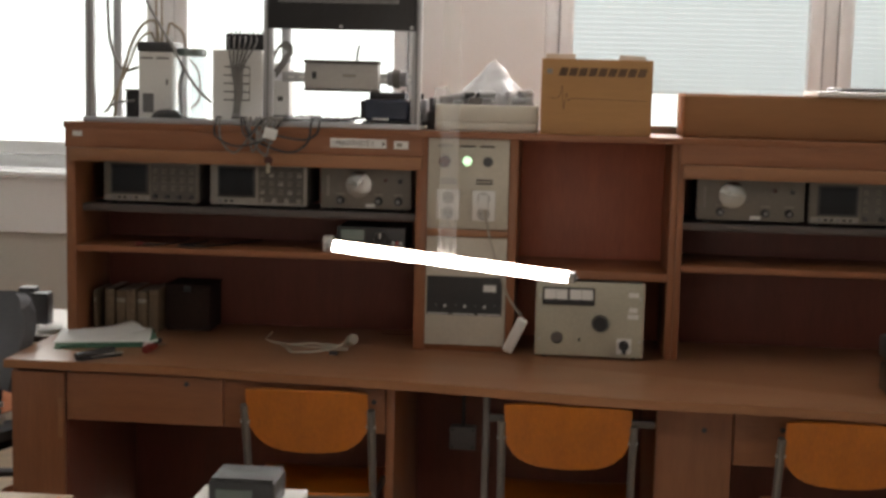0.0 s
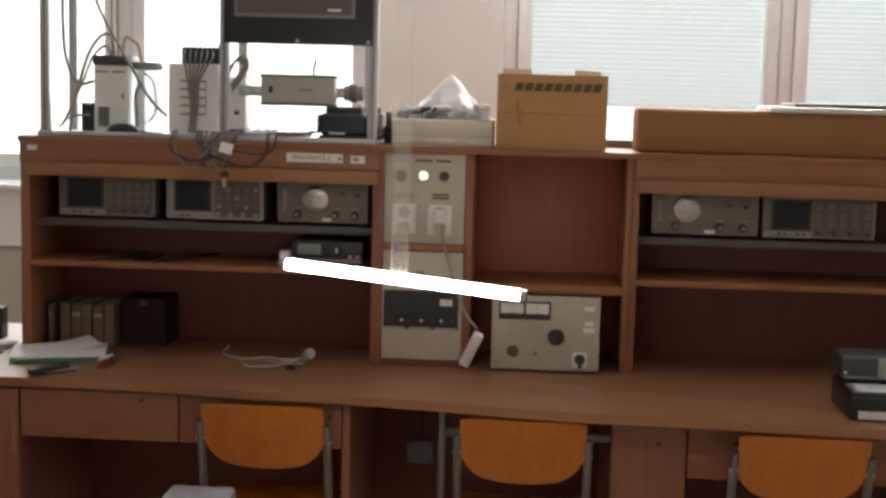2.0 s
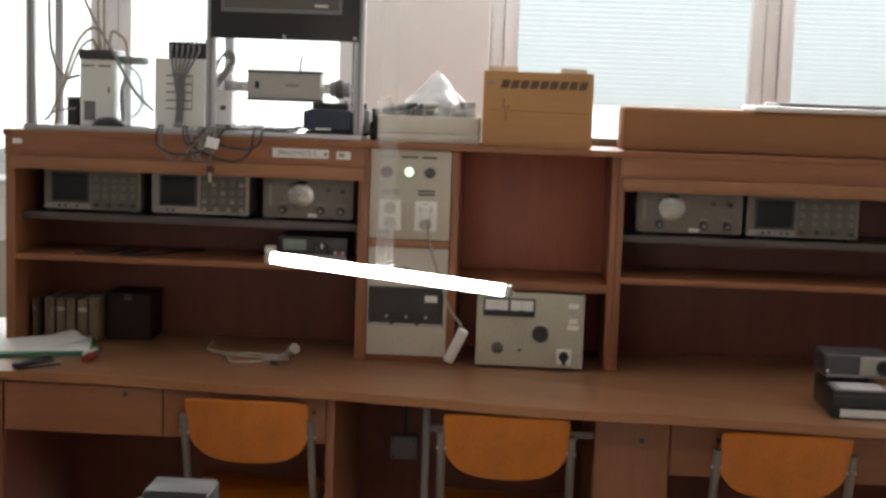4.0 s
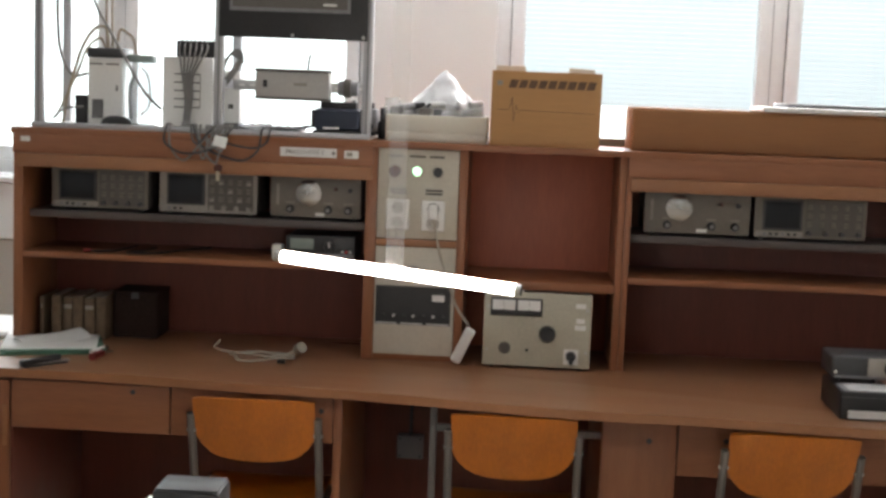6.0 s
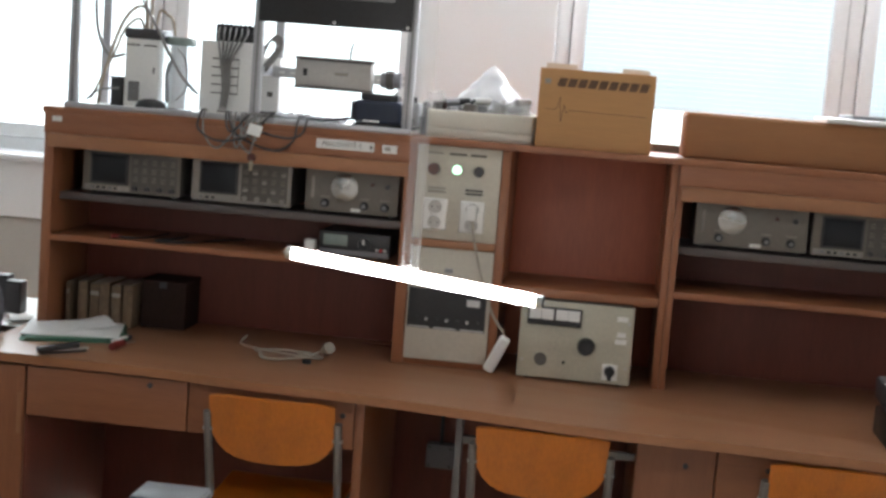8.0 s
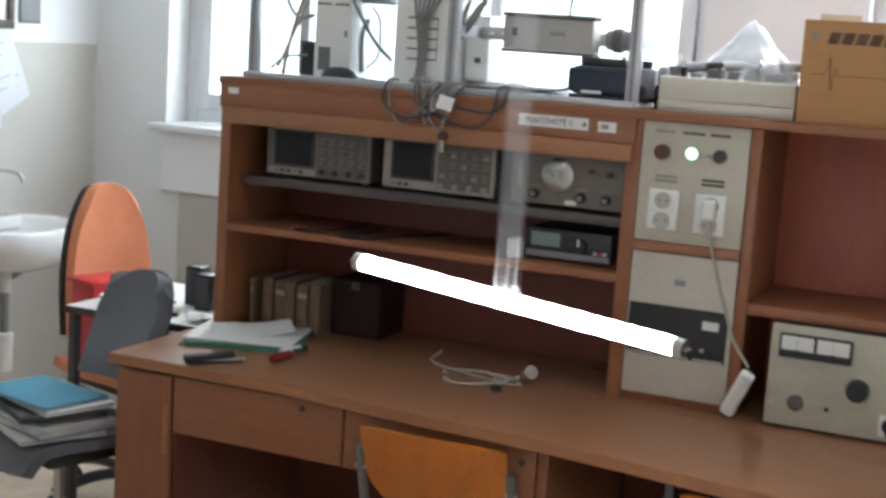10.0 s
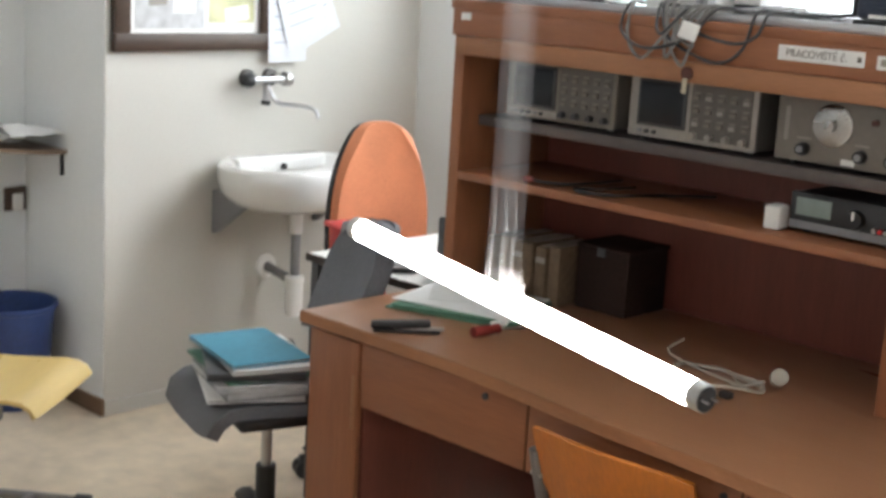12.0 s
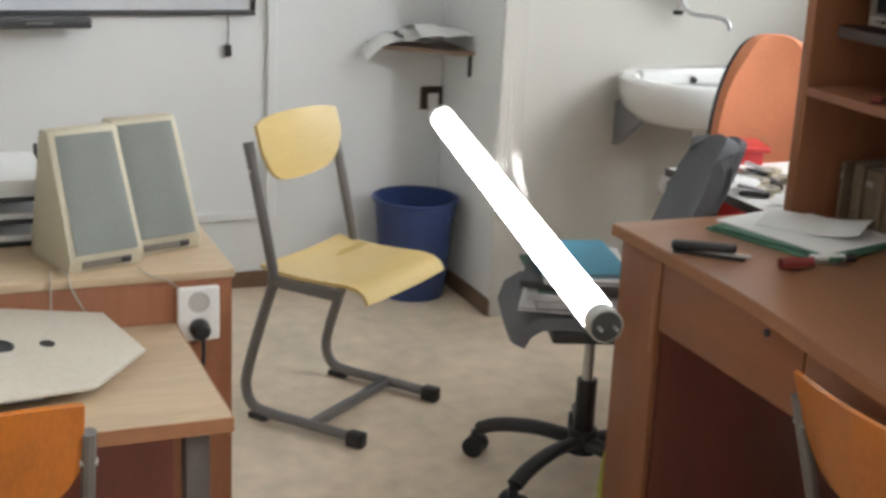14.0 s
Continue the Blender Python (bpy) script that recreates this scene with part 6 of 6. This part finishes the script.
for i in range(12):
    x, y = random.uniform(-0.5, -0.1), random.uniform(0.06, 0.26)
    kind = i % 3
    q = thing(("tape_roll", "loose_clip", "crumpled_note")[kind], (x, y, 0.7405), ("pale adhesive tape roll among the clutter", "black metal clip among the clutter", "crumpled white note among the clutter")[kind],
              ("tape", "clip", "paper")[kind], "side table clutter", turn=random.uniform(0, 180))
    if kind == 0:
        part("roll", Lathe([(0.018, 0), (0.03, 0), (0.03, 0.018), (0.018, 0.018), (0.018, 0)], 20), IVORY, q, world=False)
        part("core", Lathe([(0.0165, 0.0005), (0.0178, 0.0005), (0.0178, 0.0175), (0.0165, 0.0175), (0.0165, 0.0005)], 20), WHITE, q, world=False)
    elif kind == 1:
        part("jaw", turned(Box(-0.04, -0.012, 0, 0.035, 0.012, 0.012, 0.003), pose(0, 0, 0.001, 0, -3, 0)), BLACK, q, world=False)
        part("lever", turned(Box(-0.05, -0.008, 0.0135, 0.02, 0.008, 0.022, 0.002), pose(0, 0, 0.002, 0, 6, 0)), CHROME, q, world=False)
    else:
        part("sheet", Sheet(crumple(6, 6, lambda u, v: (0.10 * (u - 0.5), 0.08 * (v - 0.5), 0.016 + 0.012 * math.sin(u * 5)), 0.007, 30 + i), 0.0008), PAPER, q, world=False)
b = thing("shopping_bag", (-0.10, -0.32, 0), "crumpled orange and yellow bag on the floor by the bench's end", "bag")
part("sack", turned(Lathe([(0.0004, 0.001), (0.052, 0.001), (0.058, 0.06), (0.055, 0.15), (0.045, 0.21), (0.032, 0.23), (0.05, 0.26)], 20, 0.95, 1.5), pose(-0.103, -0.20, 0)), ORANGE, b)
part("yellow_flap", turned(Lathe([(0.0004, 0.001), (0.03, 0.001), (0.04, 0.05), (0.035, 0.13), (0.025, 0.17)], 16), pose(-0.098, -0.33, 0)), YELLOWPL, b)

# ---------------------------------------------------------------- low table with loudspeakers
LZ = 0.65
t = thing("low_table", (0.32, -2.2, 0), "low birch-topped table in front of a raised cabinet", "table")
part("tabletop", Box(0.083, -3.1, LZ - 0.026, 0.548, -1.438, LZ, 0.002), PALETOP, t)
part("edge_band", Box(0.5482, -3.1, LZ - 0.0258, 0.550, -1.438, LZ - 0.0005), EDGE, t)
part("edge_band", Box(0.083, -1.4378, LZ - 0.0258, 0.548, -1.436, LZ - 0.0005), EDGE, t)
for y in (-1.49, -1.95, -3.0):
    part("leg", Box(0.48, y - 0.02, 0, 0.52, y + 0.02, LZ - 0.0262, 0.003), GREYSHELF, t)
    part("leg", Box(0.11, y - 0.02, 0, 0.15, y + 0.02, LZ - 0.0262, 0.003), GREYSHELF, t)
part("modesty_panel", Box(0.2, -3.05, 0.1, 0.216, -1.47, LZ - 0.0262, 0.002), WOOD_SHADED, t)
c = thing("raised_cabinet", (-0.15, -2.2, 0), "brown laminate cabinet with a birch top behind the low table", "cabinet")
part("front_panel", Box(0.062, -3.1, 0, 0.081, -1.327, 0.733, 0.002), WOOD_V, c)
part("end_panel", Box(-0.42, -1.345, 0, 0.0615, -1.327, 0.733, 0.002), WOOD_V, c)
part("top", Box(-0.43, -3.1, 0.7335, 0.085, -1.322, 0.751, 0.002), PALETOP, c)
s = thing("double_socket", (0.081, -1.395, 0.665), "white double mains socket with a black plug in the cabinet front", "socket")
part("plate", Box(0.0815, -1.436, 0.612, 0.096, -1.354, 0.722, 0.006, 3), WHITE, s)
for z in (0.692, 0.640):
    part("socket_well", turned(Lathe([(0.021, -0.0004), (0.0195, 0.0026), (0.0180, 0.0004), (0.0004, 0.0002)], 24), pose(0.0965, -1.395, z, 0, 90, 0)), PALEGREY, s)
part("plug", turned(Lathe([(0.019, 0), (0.019, 0.022), (0.013, 0.034), (0.0004, 0.035)], 20), pose(0.0965, -1.395, 0.640, 0, 90, 0)), BLACK, s, "black round plug")
part("plug_cord", Sweep([(0.125, -1.395, 0.638), (0.135, -1.395, 0.60), (0.115, -1.40, 0.5), (0.10, -1.41, 0.3)], 0.004, 8, 5), BLACK, s)


def loudspeaker(x, y, turn):
    """Tall wedge-shaped desktop loudspeaker, front towards its own +x."""
    s = thing("desktop_loudspeaker", (x, y, 0.751), "ivory wedge-shaped desktop loudspeaker with grey cloth front", "loudspeaker", "desktop loudspeakers", turn=turn)
    loc = dict(world=False)
    h, w = 0.256, 0.074
    bm = turned(Slab([(-0.115, 0.0), (0.055, 0.0), (0.062, 0.03), (-0.030, h), (-0.068, h)], -w, w, 0.0), pose(0, 0, 0, 90, 0, 0))
    for v in bm.verts:
        v.co.y *= 1.04 - 0.08 * v.co.z / h
    bmesh.ops.bevel(bm, geom=list(bm.edges), offset=0.005, segments=2, affect="EDGES", profile=0.5)
    part("cabinet", bm, IVORY, s, **loc)
    a = Vector((0.0615, 0, 0.036))
    b = Vector((-0.0265, 0, h - 0.010))
    n = Vector((b.z - a.z, 0, a.x - b.x)).normalized()
    rows = [[a + (b - a) * i / 6 + Vector((0, (w - 0.012) * (1.03 - 0.08 * (i + 0.8) / 7) * k / 6, 0)) + n * (0.002 + 0.004 * (1 - (k / 6) ** 6)) for k in range(-6, 7)] for i in range(7)]
    part("grille", Sheet(rows, 0.003), SPKCLOTH, s, "grey-green grille cloth", **loc)
    part("control_strip", Box(0.0585, -0.05, 0.010, 0.0625, 0.05, 0.024, 0.001), INSTR_LT, s, **loc)
    part("power_button", Box(0.0626, 0.028, 0.012, 0.067, 0.046, 0.022, 0.001), DARKGREY, s, **loc)
    return s


loudspeaker(-0.019, -1.575, 18)
loudspeaker(-0.099, -1.447, 18)
w = thing("speaker_wire", (0.05, -1.55, 0.75), "thin white loudspeaker wire over the cabinet's edge", "wire")
part("wire", Sweep([(0.03, -1.66, 0.756), (0.075, -1.665, 0.758), (0.092, -1.668, 0.74), (0.093, -1.67, 0.66)], 0.0022, 6, 6), CABLEWHITE, w)
part("wire", Sweep([(0.045, -1.645, 0.756), (0.08, -1.635, 0.757), (0.0915, -1.63, 0.735), (0.10, -1.60, 0.68), (0.12, -1.56, 0.656)], 0.0022, 6, 6), CABLEWHITE, w)
part("wire", Sweep([(0.05, -1.50, 0.756), (0.087, -1.49, 0.752), (0.09, -1.45, 0.735), (0.092, -1.425, 0.71), (0.094, -1.42, 0.67)], 0.0018, 6, 6), CABLEWHITE, w)
o = thing("octagonal_board", (0.24, -1.78, LZ), "pale grey octagonal board with two round holes on the low table", "board")
pts = [(0.28, -1.53), (0.112, -1.578), (0.092, -1.98), (0.25, -2.04), (0.47, -1.98), (0.49, -1.80), (0.435, -1.638)]


def leaning(bm, above):
    """Tips what lies above a height, as the board leans on its block."""
    for v in bm.verts:
        if v.co.z > above:
            v.co.z += 0.06 * (0.42 - v.co.x) - 0.11 * (1.55 + v.co.y)
    return bm


part("block", leaning(Box(0.15, -1.96, LZ, 0.40, -1.72, LZ + 0.016, 0.0), LZ + 0.01), MIDGREY, o)
part("plate", leaning(Slab(pts, LZ + 0.0162, LZ + 0.0215, 0.0008), 0), BEIGE, o)
for x, y, rr in ((0.275, -1.776, 0.026), (0.262, -1.695, 0.013)):
    part("hole", leaning(turned(Lathe([(rr, 0), (rr, 0.0012), (rr * 0.75, 0.0016), (rr * 0.7, 0.0004), (0.0004, 0.0003)], 24), pose(x, y, LZ + 0.0216)), 0), BLACK, o, "dark round hole")
p = thing("paper_tray", (-0.3, -1.78, 0.751), "black letter tray with white papers on the cabinet", "tray")
for i in range(3):
    part("tier", Box(-0.42, -1.95, 0.752 + 0.045 * i, -0.15, -1.63, 0.760 + 0.045 * i, 0.002), BLACK, p)
    part("paper_block", Box(-0.41, -1.94, 0.7602 + 0.045 * i, -0.16, -1.64, 0.772 + 0.045 * i, 0.001), PAPER, p)
for x, y in ((-0.415, -1.945), (-0.155, -1.945), (-0.415, -1.635), (-0.155, -1.635)):
    part("post", Cyl((x, y, 0.7605), (x, y, 0.90), 0.004, seg=8), BLACK, p)
part("paper_block", turned(Box(-0.41, -1.94, 0.862, -0.16, -1.64, 0.885, 0.003), pose(0, 0, 0, 0, 0, 0)), PAPER, p)

# grey device on a small stand near the tube
s = thing("instrument_stand", (1.09, -2.0, 0), "slim grey stand with a white top plate", "stand")
part("top_plate", Box(0.985, -2.10, 0.816, 1.195, -1.885, 0.831, 0.003), WHITE, s)
part("column", Cyl((1.09, -2.0, 0.02), (1.09, -2.0, 0.8158), 0.02, seg=20), TUBESTEEL, s)
part("foot_plate", Box(0.96, -2.13, 0, 1.22, -1.87, 0.0198, 0.004), TUBESTEEL, s)
d = thing("grey_instrument", (1.09, -1.97, 0.831), "small dark grey instrument with a pale display on the stand", "instrument")
part("case", Box(1.030, -2.03, 0.8315, 1.158, -1.925, 0.884, 0.006), DARKGREY, d)
part("top_cover", Box(1.034, -2.026, 0.8842, 1.154, -1.929, 0.888, 0.001), DARKGREY, d)
part("display", Box(1.045, -2.0325, 0.844, 1.115, -2.0302, 0.868), LCD, d)
